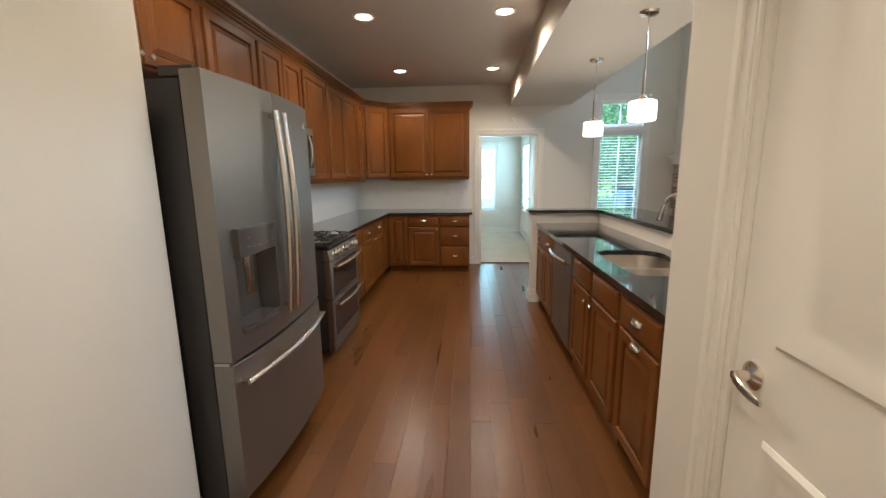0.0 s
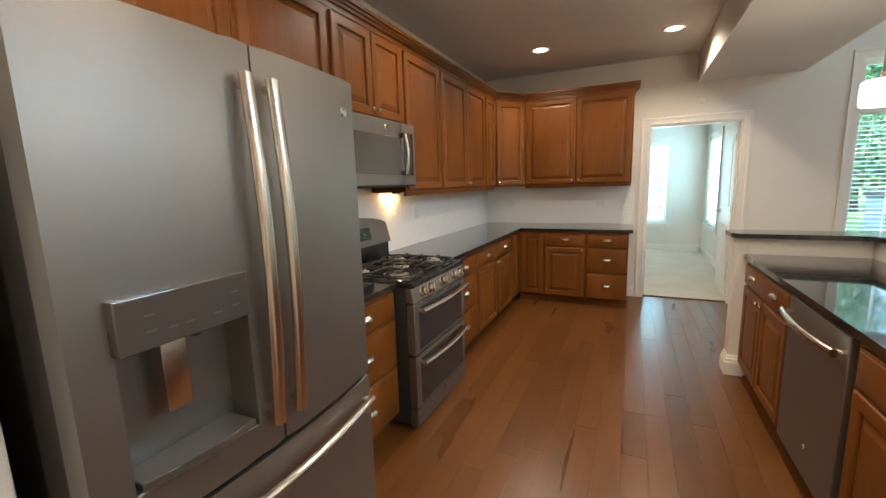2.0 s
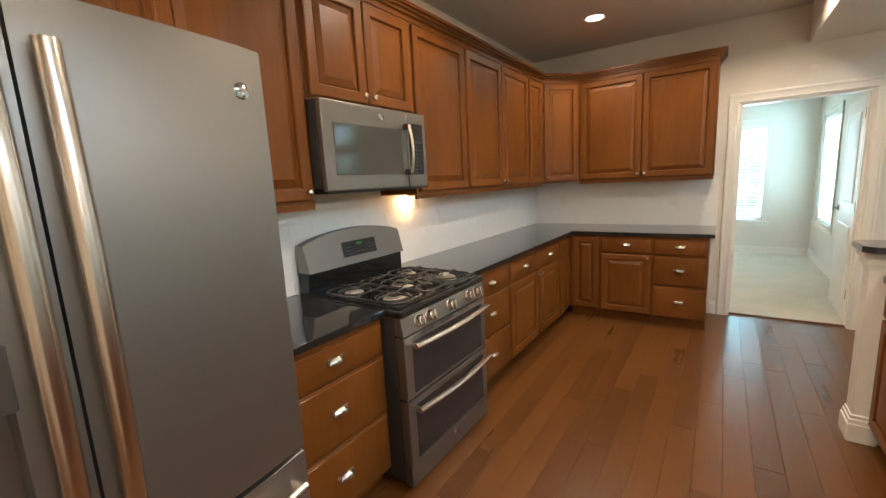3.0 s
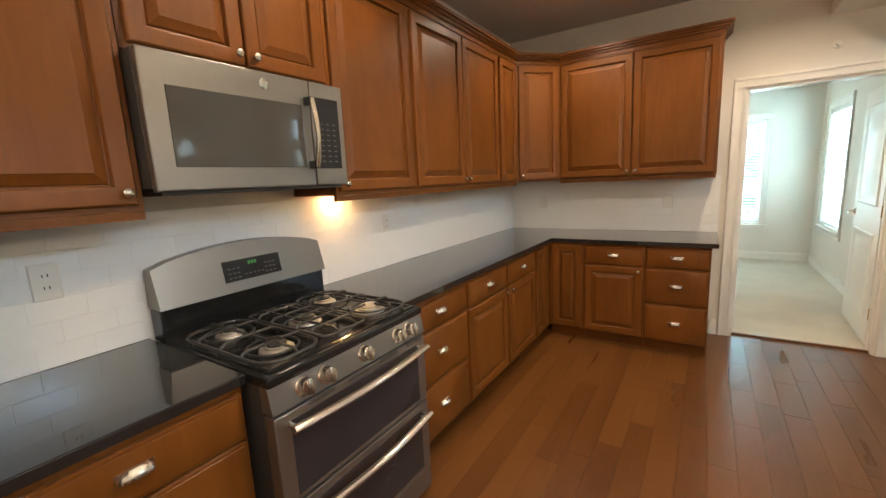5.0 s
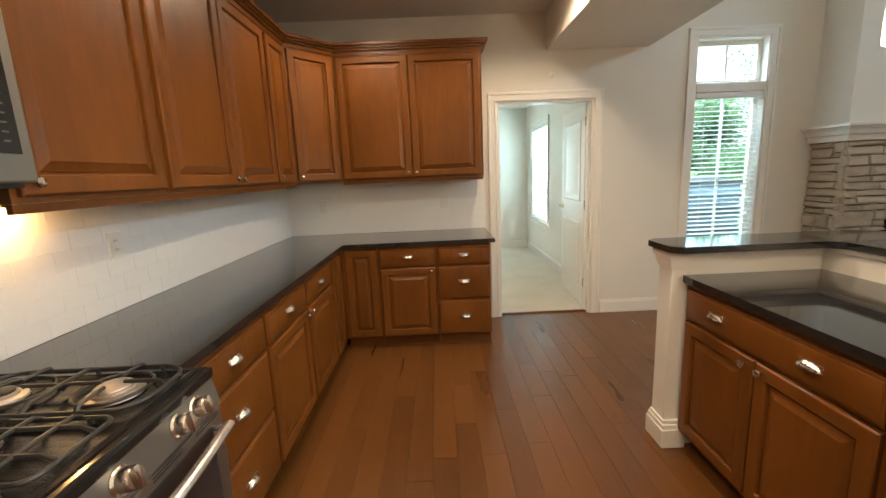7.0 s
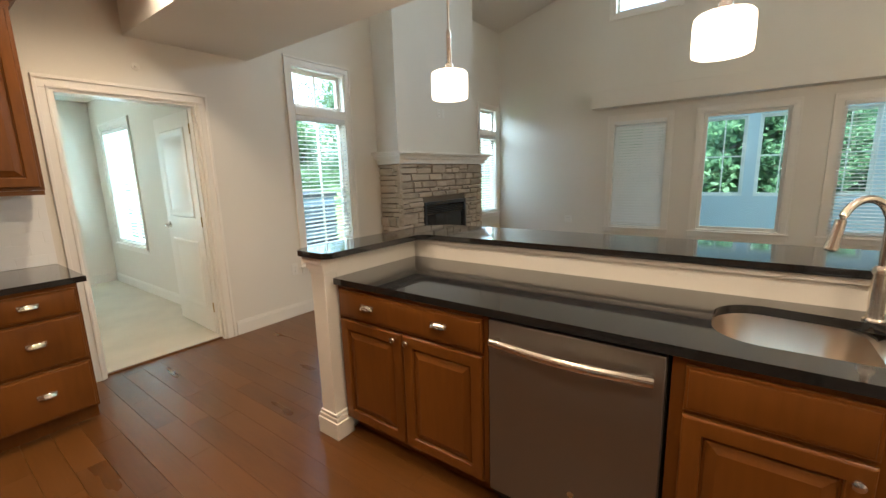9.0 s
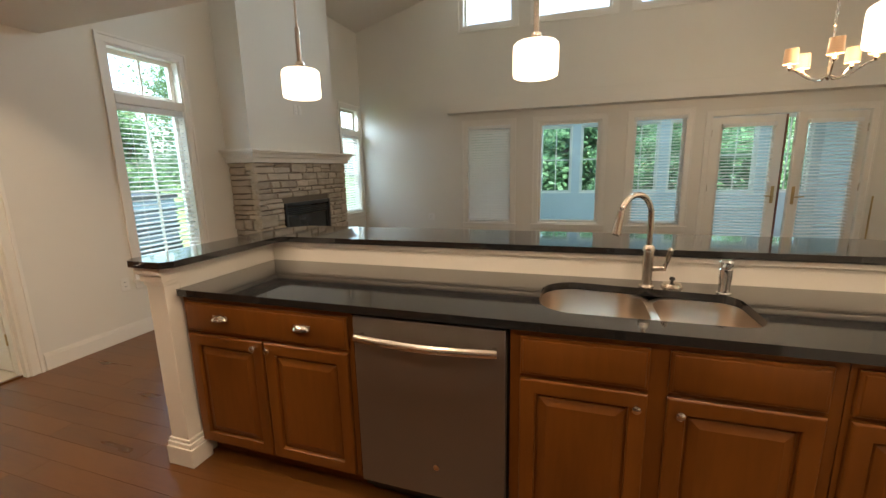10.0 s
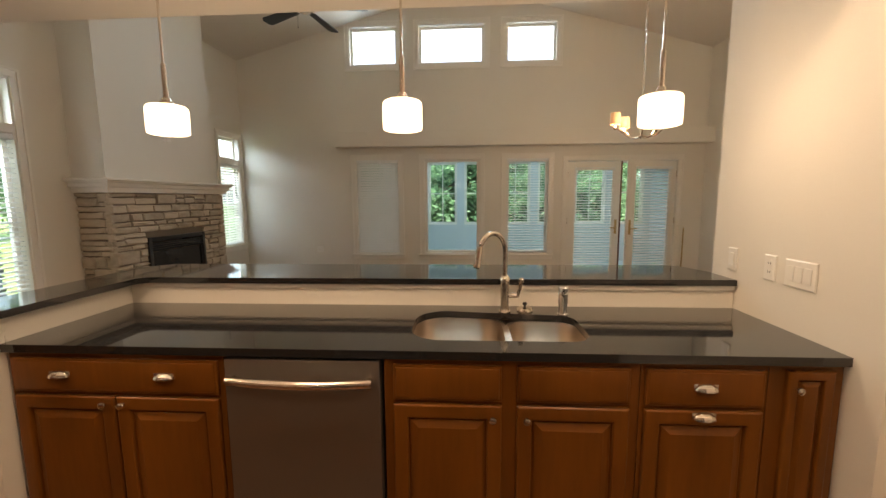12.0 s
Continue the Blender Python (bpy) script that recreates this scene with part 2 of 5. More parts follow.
def lathe(profile, seg=24, bm=None, m=Matrix()):
    """Rows of (radius, height) turned about the z axis."""
    bm = bm or bmesh.new()
    loops = []
    for r, z in profile:
        if r < 1e-6:
            loops.append([bm.verts.new(m @ Vector((0, 0, z)))])
        else:
            loops.append([bm.verts.new(m @ Vector((r * math.cos(2 * math.pi * i / seg), r * math.sin(2 * math.pi * i / seg), z))) for i in range(seg)])
    for p, q in zip(loops, loops[1:]):
        for i in range(seg):
            j = (i + 1) % seg
            f = [p[i % len(p)], p[j % len(p)], q[j % len(q)], q[i % len(q)]]
            f = list(dict.fromkeys(f))
            if len(f) > 2:
                bm.faces.new(f)
    return bm


def sweep(points, radius, seg=10, bm=None, flat=1.0, up=(0, 0, 1)):
    """A round or flattened bar along a line of points; radius may be a list."""
    bm = bm or bmesh.new()
    pts = [Vector(p) for p in points]
    loops = []
    for i, p in enumerate(pts):
        d = (pts[min(i + 1, len(pts) - 1)] - pts[max(i - 1, 0)]).normalized()
        ref = Vector(up)
        if abs(d.dot(ref)) > 0.95:
            ref = Vector((1, 0, 0)) if abs(d.x) < 0.9 else Vector((0, 1, 0))
        a = d.cross(ref).normalized()
        b = a.cross(d).normalized()
        r = radius[i] if isinstance(radius, (list, tuple)) else radius
        loops.append([bm.verts.new(p + a * r * math.cos(2 * math.pi * k / seg) + b * r * flat * math.sin(2 * math.pi * k / seg)) for k in range(seg)])
    for p, q in zip(loops, loops[1:]):
        for k in range(seg):
            bm.faces.new((p[k], p[(k + 1) % seg], q[(k + 1) % seg], q[k]))
    bm.faces.new(loops[0][::-1])
    bm.faces.new(loops[-1])
    return bm


def arc(a, b, bulge, n=9):
    """Points from a to b that bow out by the vector bulge."""
    a, b, c = Vector(a), Vector(b), Vector(bulge)
    return [a.lerp(b, i / (n - 1)) + c * math.sin(math.pi * i / (n - 1)) for i in range(n)]


# materials of flat-faced things, whose bevels stay crisp
FLAT = (SLATE, SLATE_SIDE, GRANITE, TRIM, CABINET, TILE, MWGLASS, BLACKGLASS, OVENGLASS, PANELGLASS, ENAMEL, WALL, PLASTIC)


def mesh_of(name, bm, mat, smooth=True):
    bmesh.ops.recalc_face_normals(bm, faces=bm.faces)
    me = bpy.data.meshes.new(name)
    bm.to_mesh(me)
    bm.free()
    me.materials.append(mat)
    if smooth:
        me.shade_smooth()
        me.set_sharp_from_angle(angle=radians(20 if mat in FLAT else 35))
    return me


def thing(name, at, label, category, group="", kind=""):
    ob = new(name)
    ob.empty_display_size = 0.1
    ob.matrix_basis = Matrix.Translation(at)
    return tagged(ob, label, category, group, kind)


def part(name, bm, mat, parent=None, label="", m=None, smooth=True):
    """Links a bmesh, or a mesh that is shared, as one object under a thing or a part; m: its pose in the world."""
    me = bm if isinstance(bm, bpy.types.Mesh) else mesh_of(name, bm, mat, smooth)
    ob = new(name, me)
    ob.matrix_basis = m or Matrix()
    if parent:
        ob.parent = parent
        w = parent.matrix_basis
        if parent.parent:
            w = parent.parent.matrix_basis @ parent.matrix_parent_inverse @ w
        ob.matrix_parent_inverse = w.inverted()
    return tagged(ob, label)


def sheet(u0, u1, v0, v1, n):
    """A pane of glass in a panel frame, its face towards the room."""
    me = bpy.data.meshes.new("pane")
    me.from_pydata([(u0, v0, n), (u1, v0, n), (u1, v1, n), (u0, v1, n)], [], [(0, 1, 2, 3)])
    me.materials.append(GLASS)
    return me


def structure(name, bm, mat, label, category, smooth=True):
    return tagged(part(name, bm, mat, smooth=smooth), label, category, kind="structure")


def facing(n, at):
    """The pose of a panel frame (u, v, n) whose outward side looks along n, a horizontal direction."""
    n = Vector((*n, 0)).normalized()
    u = Vector((0, 0, 1)).cross(n)
    m = Matrix((u, (0, 0, 1), n)).transposed().to_4x4()
    return Matrix.Translation(at) @ m


def openings(bm, axis, at, thick, u0, u1, z0, z1, holes):
    """A wall along x (axis 'x') or y, as blocks round its openings (u0, u1, z0, z1)."""
    us = sorted({u0, u1, *[h[0] for h in holes], *[h[1] for h in holes]})
    for a, b in zip(us, us[1:]):
        cuts = sorted((h[2], h[3]) for h in holes if h[0] <= a + 1e-6 and h[1] >= b - 1e-6)
        z = z0
        for lo, hi in [*cuts, (z1, z1)]:
            if lo > z + 1e-6:
                if axis == "x":
                    box(bm, a, b, at, at + thick, z, lo)
                else:
                    box(bm, at, at + thick, a, b, z, lo)
            z = max(z, hi)
    return bm


# ---- large structure ----
DOORWAY = (0.982, 1.887, 0.0, 2.07)
WIN_N1, WIN_N2 = (2.81, 3.49, 0.52, 2.56), (6.42, 7.00, 0.72, 2.53)
WINS_E = [(4.52, 5.28, 0.53, 2.17), (3.13, 4.10, 0.53, 2.17), (1.97, 2.70, 0.53, 2.17)]
FRENCH = (-0.11, 1.67, 0.0, 2.10)
HIGH = [(4.50, 5.33, 3.69, 4.325), (3.06, 4.17, 3.69, 4.325), (1.89, 2.74, 3.69, 4.325)]

structure("wall_north", openings(bmesh.new(), "x", NORTH, 0.14, -1.17, 7.24, 0, 5.1, [DOORWAY, WIN_N1, WIN_N2]), WALL, "cream painted wall with a doorway and two tall windows", "wall")
structure("wall_east", openings(bmesh.new(), "y", EAST, 0.14, -0.53, 7.28, 0, 5.1, [*WINS_E, FRENCH, *HIGH]), WALL, "cream gable wall with windows, glazed doors and high windows", "wall")
structure("wall_west", boxes((-1.17, LEFT, 2.08, NORTH, 0, CEIL)), WALL, "cream kitchen wall behind the cabinets", "wall")
structure("wall_south", boxes((2.36, 7.24, SOUTH - 0.14, SOUTH, 0, 5.1)), WALL, "plain cream wall closing the great room", "wall")
structure("wall_hall_west", boxes((-1.17, -0.31, -1.0, 2.08, 0, CEIL), bevel=0.004), WALL, "cream painted wall end beside the refrigerator", "wall")
structure("wall_hall_end", boxes((-0.31, 1.455, -1.12, -1.0, 0, CEIL)), WALL, "plain cream wall at the end of the hall", "wall")
structure("wall_pantry", boxes((1.565, BEAM_R + 0.002, -1.0, 1.95, 0, BEAM_Z), (1.455, 1.565, 1.64, 1.95, 0, BEAM_Z), (1.455, 1.565, -1.0, 0.755, 0, BEAM_Z), (1.455, 1.565, 0.755, 1.64, 2.06, BEAM_Z)), WALL, "cream pantry wall with light switches", "wall")
structure("wall_pantry_side", boxes((BEAM_R + 0.002, 2.455, SOUTH, 1.95, 0, 5.1)), WALL, "cream painted end of the pantry wall in the great room", "wall")
structure("beam", boxes((BEAM_L, BEAM_R, -1.0, NORTH, BEAM_Z, CEIL + 0.1)), WALL, "dropped cream plaster beam over the breakfast bar", "beam")
structure("wall_above_beam", boxes((2.22, BEAM_R - 0.003, -0.53, NORTH, CEIL + 0.1, 5.1)), WALL, "cream wall above the dropped beam", "wall")
structure("ceiling_kitchen", boxes((-1.17, BEAM_L, -1.12, NORTH, CEIL, CEIL + 0.1)), CEILING, "flat cream kitchen ceiling with recessed lamps", "ceiling")
bm = bmesh.new()
for y0, z0, y1, z1 in ((SOUTH, EAVE, RIDGE_Y, RIDGE_Z), (RIDGE_Y, RIDGE_Z, NORTH, EAVE)):
    v = [bm.verts.new(p) for p in ((2.3, y0, z0), (7.14, y0, z0), (7.14, y1, z1), (2.3, y1, z1), (2.3, y0, z0 + 0.15), (7.14, y0, z0 + 0.15), (7.14, y1, z1 + 0.15), (2.3, y1, z1 + 0.15))]
    for f in ((0, 1, 2, 3), (7, 6, 5, 4), (0, 4, 5, 1), (1, 5, 6, 2), (2, 6, 7, 3), (3, 7, 4, 0)):
        bm.faces.new([v[i] for i in f])
structure("ceiling_vault", bm, CEILING, "vaulted cream ceiling of the great room", "ceiling", smooth=False)
FLOOR = structure("floor", boxes((-1.17, 7.24, -1.12, NORTH + 0.06, -0.06, -0.012)), GAP, "dark hand-scraped hickory plank floor", "floor")

# header box over the windows of the east wall
structure("trim_window_header", boxes((6.86, EAST, SOUTH, 5.56, 2.35, 2.585), bevel=0.004), WALL, "long boxed header above the great room windows", "trim")

# bedroom beyond the doorway
structure("floor_bedroom", boxes((-1.6, 2.09, NORTH + 0.06, 11.05, -0.05, 0.012)), CARPET, "cream cut-pile bedroom carpet", "carpet")
structure("wall_bedroom_north", openings(bmesh.new(), "x", 11.05, 0.14, -1.74, 2.23, 0, 2.56, [(0.99, 1.47, 0.56, 2.16)]), WALL, "pale bedroom wall with a window", "wall")
structure("wall_bedroom_east", openings(bmesh.new(), "y", 2.09, 0.14, NORTH + 0.14, 11.05, 0, 2.56, [(9.62, 10.62, 0.62, 2.16)]), WALL, "pale bedroom side wall with a window", "wall")
structure("wall_bedroom_west", boxes((-1.74, -1.6, NORTH + 0.14, 11.05, 0, 2.56)), WALL, "plain pale bedroom wall", "wall")
structure("ceiling_bedroom", boxes((-1.74, 2.23, NORTH + 0.14, 11.19, 2.56, 2.66)), CEILING, "flat pale bedroom ceiling", "ceiling")


def skirting(name, x0, x1, y0, y1, n):
    """A baseboard with a stepped, rounded top against a wall; n: the way it faces."""
    bm = bmesh.new()
    for t, z0, z1 in ((0.015, 0.0, 0.108), (0.011, 0.108, 0.122), (0.006, 0.122, 0.135)):
        box(bm, x0 + min(0, n[0]) * t, x1 + max(0, n[0]) * t, y0 + min(0, n[1]) * t, y1 + max(0, n[1]) * t, z0, z1, bevel=0.002)
    return structure(name, bm, TRIM, "white painted moulded baseboard", "baseboard")


skirting("baseboard_1", 1.985, 3.95, NORTH, NORTH, (0, -1))
skirting("baseboard_2", 5.85, 7.08, NORTH, NORTH, (0, -1))
skirting("baseboard_3", EAST, EAST, 1.78, 7.26, (-1, 0))
skirting("baseboard_4", 0.83, 0.885, NORTH, NORTH, (0, -1))
skirting("baseboard_5", -0.31, -0.31, -1.0, 2.08, (1, 0))
skirting("baseboard_6", 1.455, 1.455, 1.715, 1.95, (-1, 0))
skirting("baseboard_7", -1.6, 2.07, 11.05, 11.05, (0, -1))
skirting("baseboard_8", 2.09, 2.09, 7.45, 11.03, (-1, 0))


def casing(name, m, w, z0, z1, width=0.085, sill=False):
    """Moulded trim round an opening w wide, in a panel frame about its middle; it goes to the floor when z0 is 0."""
    bm = bmesh.new()
    a = w / 2
    lo = z0 if z0 == 0 else z0 - 0.02
    for off, wd, t in ((0.0, width, 0.012), (0.006, 0.014, 0.018), (width - 0.024, 0.022, 0.022)):
        box(bm, -a - off - wd, -a - off, lo, z1 + off, 0, t, bevel=0.0025)
        box(bm, a + off, a + off + wd, lo, z1 + off, 0, t, bevel=0.0025)
        box(bm, -a - off - wd, a + off + wd, z1 + off, z1 + off + wd, 0, t, bevel=0.0025)
    if sill:
        box(bm, -a - width - 0.015, a + width + 0.015, z0 - 0.025, z0, -0.02, 0.045, bevel=0.006)
        box(bm, -a - width, a + width, z0 - 0.095, z0 - 0.025, 0, 0.014, bevel=0.004)
    return tagged(part(name, bm, TRIM, m=m), "white moulded casing round an opening", "trim", kind="structure")


casing("trim_doorway", facing((0, -1), (1.4345, NORTH, 0)), 0.905, 0, 2.07)
structure("trim_doorway_jamb", boxes((0.982, 0.999, NORTH, NORTH + 0.14, 0, 2.07), (1.870, 1.887, NORTH, NORTH + 0.14, 0, 2.07), (0.999, 1.870, NORTH, NORTH + 0.14, 2.053, 2.07), (0.999, 1.012, NORTH + 0.05, NORTH + 0.085, 0, 2.053), (1.857, 1.870, NORTH + 0.05, NORTH + 0.085, 0, 2.053)), TRIM, "white painted door jamb", "trim")
casing("trim_pantry", facing((-1, 0), (1.455, 1.1975, 0)), 0.885, 0, 2.06, 0.07)
structure("trim_pantry_jamb", boxes((1.455, 1.565, 1.622, 1.64, 0, 2.06), (1.455, 1.565, 0.755, 0.773, 0, 2.06), (1.455, 1.565, 0.773, 1.622, 2.042, 2.06)), TRIM, "white painted pantry door jamb", "trim")


def panel_door(name, m, w, h, label, hinge_side):
    """A moulded two-panel door with a lever on both sides and three hinges, in a panel frame about its foot; n points out of its face."""
    d = thing(name, m.translation, label, "door", kind="structure")
    t = 0.035
    bm = boxes((-w / 2, w / 2, 0.01, h, -t, 0), bevel=0.003)
    part("leaf", bm, TRIM, d, m=m)
    for z0, z1 in ((0.22, 0.875), (1.09, h - 0.13)):
        for side in (0, 1):
            steps = [(0, -0.001), (0.0, 0.002), (0.010, 0.010), (0.018, 0.010), (0.045, 0.002), (0.075, 0.002), (0.10, 0.008)]
            mm = m @ (Matrix.Translation((0, z0, 0)) if side == 0 else Matrix.Translation((0, z0, -t)) @ Matrix.Rotation(math.pi, 4, "Y"))
            part("door_panel", rings(w - 0.24, z1 - z0, steps), TRIM, d, m=mm)
    s = -hinge_side
    for side, sign in ((0, 1), (-t, -1)):
        hx = s * (w / 2 - 0.065)
        mm = m @ Matrix.Translation((hx, 1.0, side)) @ (Matrix() if sign > 0 else Matrix.Rotation(math.pi, 4, "X"))
        rose = part("door_rose", lathe([(0, 0), (0.033, 0), (0.033, 0.004), (0.024, 0.010), (0.012, 0.014), (0.011, 0.045), (0, 0.046)]), NICKEL, d, m=mm)
        pts = [(0, 0, 0.04), (-s * 0.02, 0, 0.052), (-s * 0.045, -0.006 * sign, 0.054), (-s * 0.07, -0.014 * sign, 0.050), (-s * 0.095, -0.016 * sign, 0.046)]
        part("lever", sweep(pts, [0.011, 0.011, 0.010, 0.010, 0.007], flat=0.6), NICKEL, rose, m=mm)
    part("latch_plate", boxes((-0.001 if s < 0 else -0.002, 0.002, 0.92, 1.03, -t + 0.006, -0.006)), NICKEL, d, m=m @ Matrix.Translation((s * w / 2, 0, 0)))
    for z in (0.22, 1.02, h - 0.2):
        part("hinge", boxes((-0.004, 0.002, z, z + 0.09, -t - 0.002, 0.002), (-0.006, 0.006, z, z + 0.09, -t - 0.012, -t - 0.001), bevel=0.002), BRASS, d, m=m @ Matrix.Translation((hinge_side * w / 2, 0, 0)))
    return d


panel_door("door_1", facing((-1, 0), (1.468, 1.1975, 0)), 0.845, 2.035, "white two-panel pantry door, closed, with nickel lever", 1)
dv = Vector((0.045, 1.0)).normalized()
panel_door("door_2", facing((-dv.y, dv.x), (1.866 + dv.x * 0.43, 7.432 + dv.y * 0.43, 0.014)), 0.86, 2.03, "white two-panel bedroom door standing open", 1)


# ---- windows ----
SLATS = {}


def blind(m, w, z0, z1, tilt, label, at):
    """A venetian blind: headrail, slats on cords, bottom rail."""
    b = thing("window_blind", at, label, "blind", "window blinds")
    part("headrail", boxes((-w / 2, w / 2, z1 - 0.05, z1, -0.03, 0.035), bevel=0.003), BLIND, b, m=m)
    key = (round(w, 3), tilt)
    if key not in SLATS:
        bm = bmesh.new()
        a = radians(tilt)
        prof = [(-0.024, 0), (0, 0.0035), (0.024, 0)]
        rows = []
        for off in (0, -0.0022):
            for p, q in prof:
                rows.append([bm.verts.new((x, p * math.sin(a) + (q + off) * math.cos(a), p * math.cos(a) - (q + off) * math.sin(a))) for x in (-w / 2 + 0.004, w / 2 - 0.004)])
        for i, j in ((0, 1), (1, 2), (4, 3), (5, 4), (3, 0), (2, 5)):
            bm.faces.new((rows[i][0], rows[j][0], rows[j][1], rows[i][1]))
        SLATS[key] = mesh_of("slat", bm, BLIND)
    z = z1 - 0.075
    while z > z0 + 0.03:
        part("slat", SLATS[key], BLIND, b, m=m @ Matrix.Translation((0, z, 0)))
        z -= 0.043
    part("bottom_rail", boxes((-w / 2, w / 2, z0, z0 + 0.018, -0.024, 0.024), bevel=0.003), BLIND, b, m=m)
    for x in (-w * 0.34, w * 0.34):
        part("cord", boxes((x - 0.001, x + 0.001, z0 + 0.02, z1 - 0.05, 0.0245, 0.0265)), BLIND, b, m=m)
    return b


def window(name, m, w, z0, z1, label, transom=None, muntins=(1, 1), sill=True, trim=True):
    """A window in a wall 0.14 thick: casing, jamb, sash, bars and panes."""
    win = thing(name, m.translation + Vector((0, 0, z0)), label, "window", kind="structure")
    a = w / 2
    part("jamb", boxes((-a, -a + 0.018, z0, z1, -0.14, 0), (a - 0.018, a, z0, z1, -0.14, 0), (-a + 0.018, a - 0.018, z1 - 0.018, z1, -0.14, 0), (-a + 0.018, a - 0.018, z0, z0 + 0.018, -0.14, 0)), TRIM, win, m=m)
    fields = [(z0 + 0.018, z1 - 0.018)]
    if transom:
        fields = [(z0 + 0.018, transom - 0.04), (transom + 0.04, z1 - 0.018)]
        part("mullion", boxes((-a + 0.018, a - 0.018, transom - 0.04, transom + 0.04, -0.13, 0.008), bevel=0.004), TRIM, win, m=m)
    for lo, hi in fields:
        s, b = 0.042, a - 0.018
        part("sash", boxes((-b, -b + s, lo, hi, -0.115, -0.075), (b - s, b, lo, hi, -0.115, -0.075), (-b + s, b - s, lo, lo + s, -0.115, -0.075), (-b + s, b - s, hi - s, hi, -0.115, -0.075), bevel=0.003), TRIM, win, m=m)
        for i in range(muntins[0]):
            x = -b + s + (2 * b - 2 * s) * (i + 1) / (muntins[0] + 1)
            part("muntin", boxes((x - 0.010, x + 0.010, lo + s, hi - s, -0.104, -0.086)), TRIM, win, m=m)
        if hi - lo > 0.8:
            for i in range(muntins[1]):
                z = lo + (hi - lo) * (i + 1) / (muntins[1] + 1)
                part("muntin", boxes((-b + s, b - s, z - 0.012, z + 0.012, -0.107, -0.083)), TRIM, win, m=m)
        pane = part("pane", sheet(-b + s - 0.004, b - s + 0.004, lo + s - 0.004, hi - s + 0.004, -0.095), GLASS, win, m=m)
        pane.visible_shadow = False
    if trim:
        bm = bmesh.new()
        for off, wd, t in ((0.0, 0.075, 0.012), (0.054, 0.022, 0.022)):
            lo = z0 if sill else z0 - off
            box(bm, -a - off - wd, -a - off, lo, z1 + off, 0, t, bevel=0.0025)
            box(bm, a + off, a + off + wd, lo, z1 + off, 0, t, bevel=0.0025)
            box(bm, -a - off - wd, a + off + wd, z1 + off, z1 + off + wd, 0, t, bevel=0.0025)
            if not sill:
                box(bm, -a - off - wd, a + off + wd, lo - wd, lo, 0, t, bevel=0.0025)
        part("window_casing", bm, TRIM, win, m=m)
        if sill:
            part("window_sill", boxes((-a - 0.09, a + 0.09, z0 - 0.022, z0, -0.06, 0.04), (-a - 0.075, a + 0.075, z0 - 0.085, z0 - 0.022, 0, 0.014), bevel=0.005), TRIM, win, m=m)
    return win


def on_wall(w, n):
    mid = (w[0] + w[1]) / 2
    return facing(n, (mid, NORTH, 0) if n[1] else (EAST, mid, 0))


m = on_wall(WIN_N1, (0, -1))
window("window_1", m, 0.68, 0.52, 2.56, "tall white window with a transom light", transom=2.12)
blind(m @ Matrix.Translation((0, 0, -0.035)), 0.635, 0.56, 2.075, -10, "white venetian blind lowered with its slats open", (3.15, NORTH, 0.56))
m = on_wall(WIN_N2, (0, -1))
window("window_2", m, 0.58, 0.72, 2.53, "narrow white window with a transom beside the fireplace", transom=2.12)
blind(m @ Matrix.Translation((0, 0, -0.035)), 0.54, 0.75, 2.075, -35, "white venetian blind with half-closed slats", (6.7, NORTH, 0.8))
for i, w in enumerate(WINS_E):
    m = on_wall(w, (-1, 0))
    window("window_%d" % (i + 3), m, w[1] - w[0], w[2], w[3], ("white window behind a closed blind", "wide white window with its blind drawn up", "white window with an open-slat blind")[i], muntins=(0, 0))
    if i == 0:
        blind(m @ Matrix.Translation((0, 0, -0.035)), w[1] - w[0] - 0.045, 0.56, 2.15, -58, "white venetian blind, fully lowered and closed", (EAST, 4.9, 0.56))
    if i == 2:
        blind(m @ Matrix.Translation((0, 0, -0.035)), w[1] - w[0] - 0.045, 0.56, 2.15, -10, "white venetian blind, lowered with slats open", (EAST, 2.33, 0.56))
for i, w in enumerate(HIGH):
    window("window_%d" % (i + 6), on_wall(w, (-1, 0)), w[1] - w[0], w[2], w[3], "white high window under the vaulted ceiling", muntins=(0, 0), sill=False)
m = facing((0, -1), (1.23, 11.05, 0))
window("window_9", m, 0.48, 0.56, 2.16, "white bedroom window with a blind")
blind(m @ Matrix.Translation((0, 0, -0.03)), 0.44, 0.6, 2.13, 25, "white venetian blind in the bedroom", (1.23, 11.05, 0.6))
m = facing((-1, 0), (2.09, 10.12, 0))
window("window_10", m, 1.0, 0.62, 2.16, "white bedroom side window with a blind")
blind(m @ Matrix.Translation((0, 0, -0.03)), 0.95, 0.66, 2.13, 35, "white venetian blind in the bedroom side window", (2.09, 10.12, 0.66))

# glazed double doors to the porch
casing("trim_french_doors", facing((-1, 0), (EAST, 0.78, 0)), 1.78, 0, 2.10)


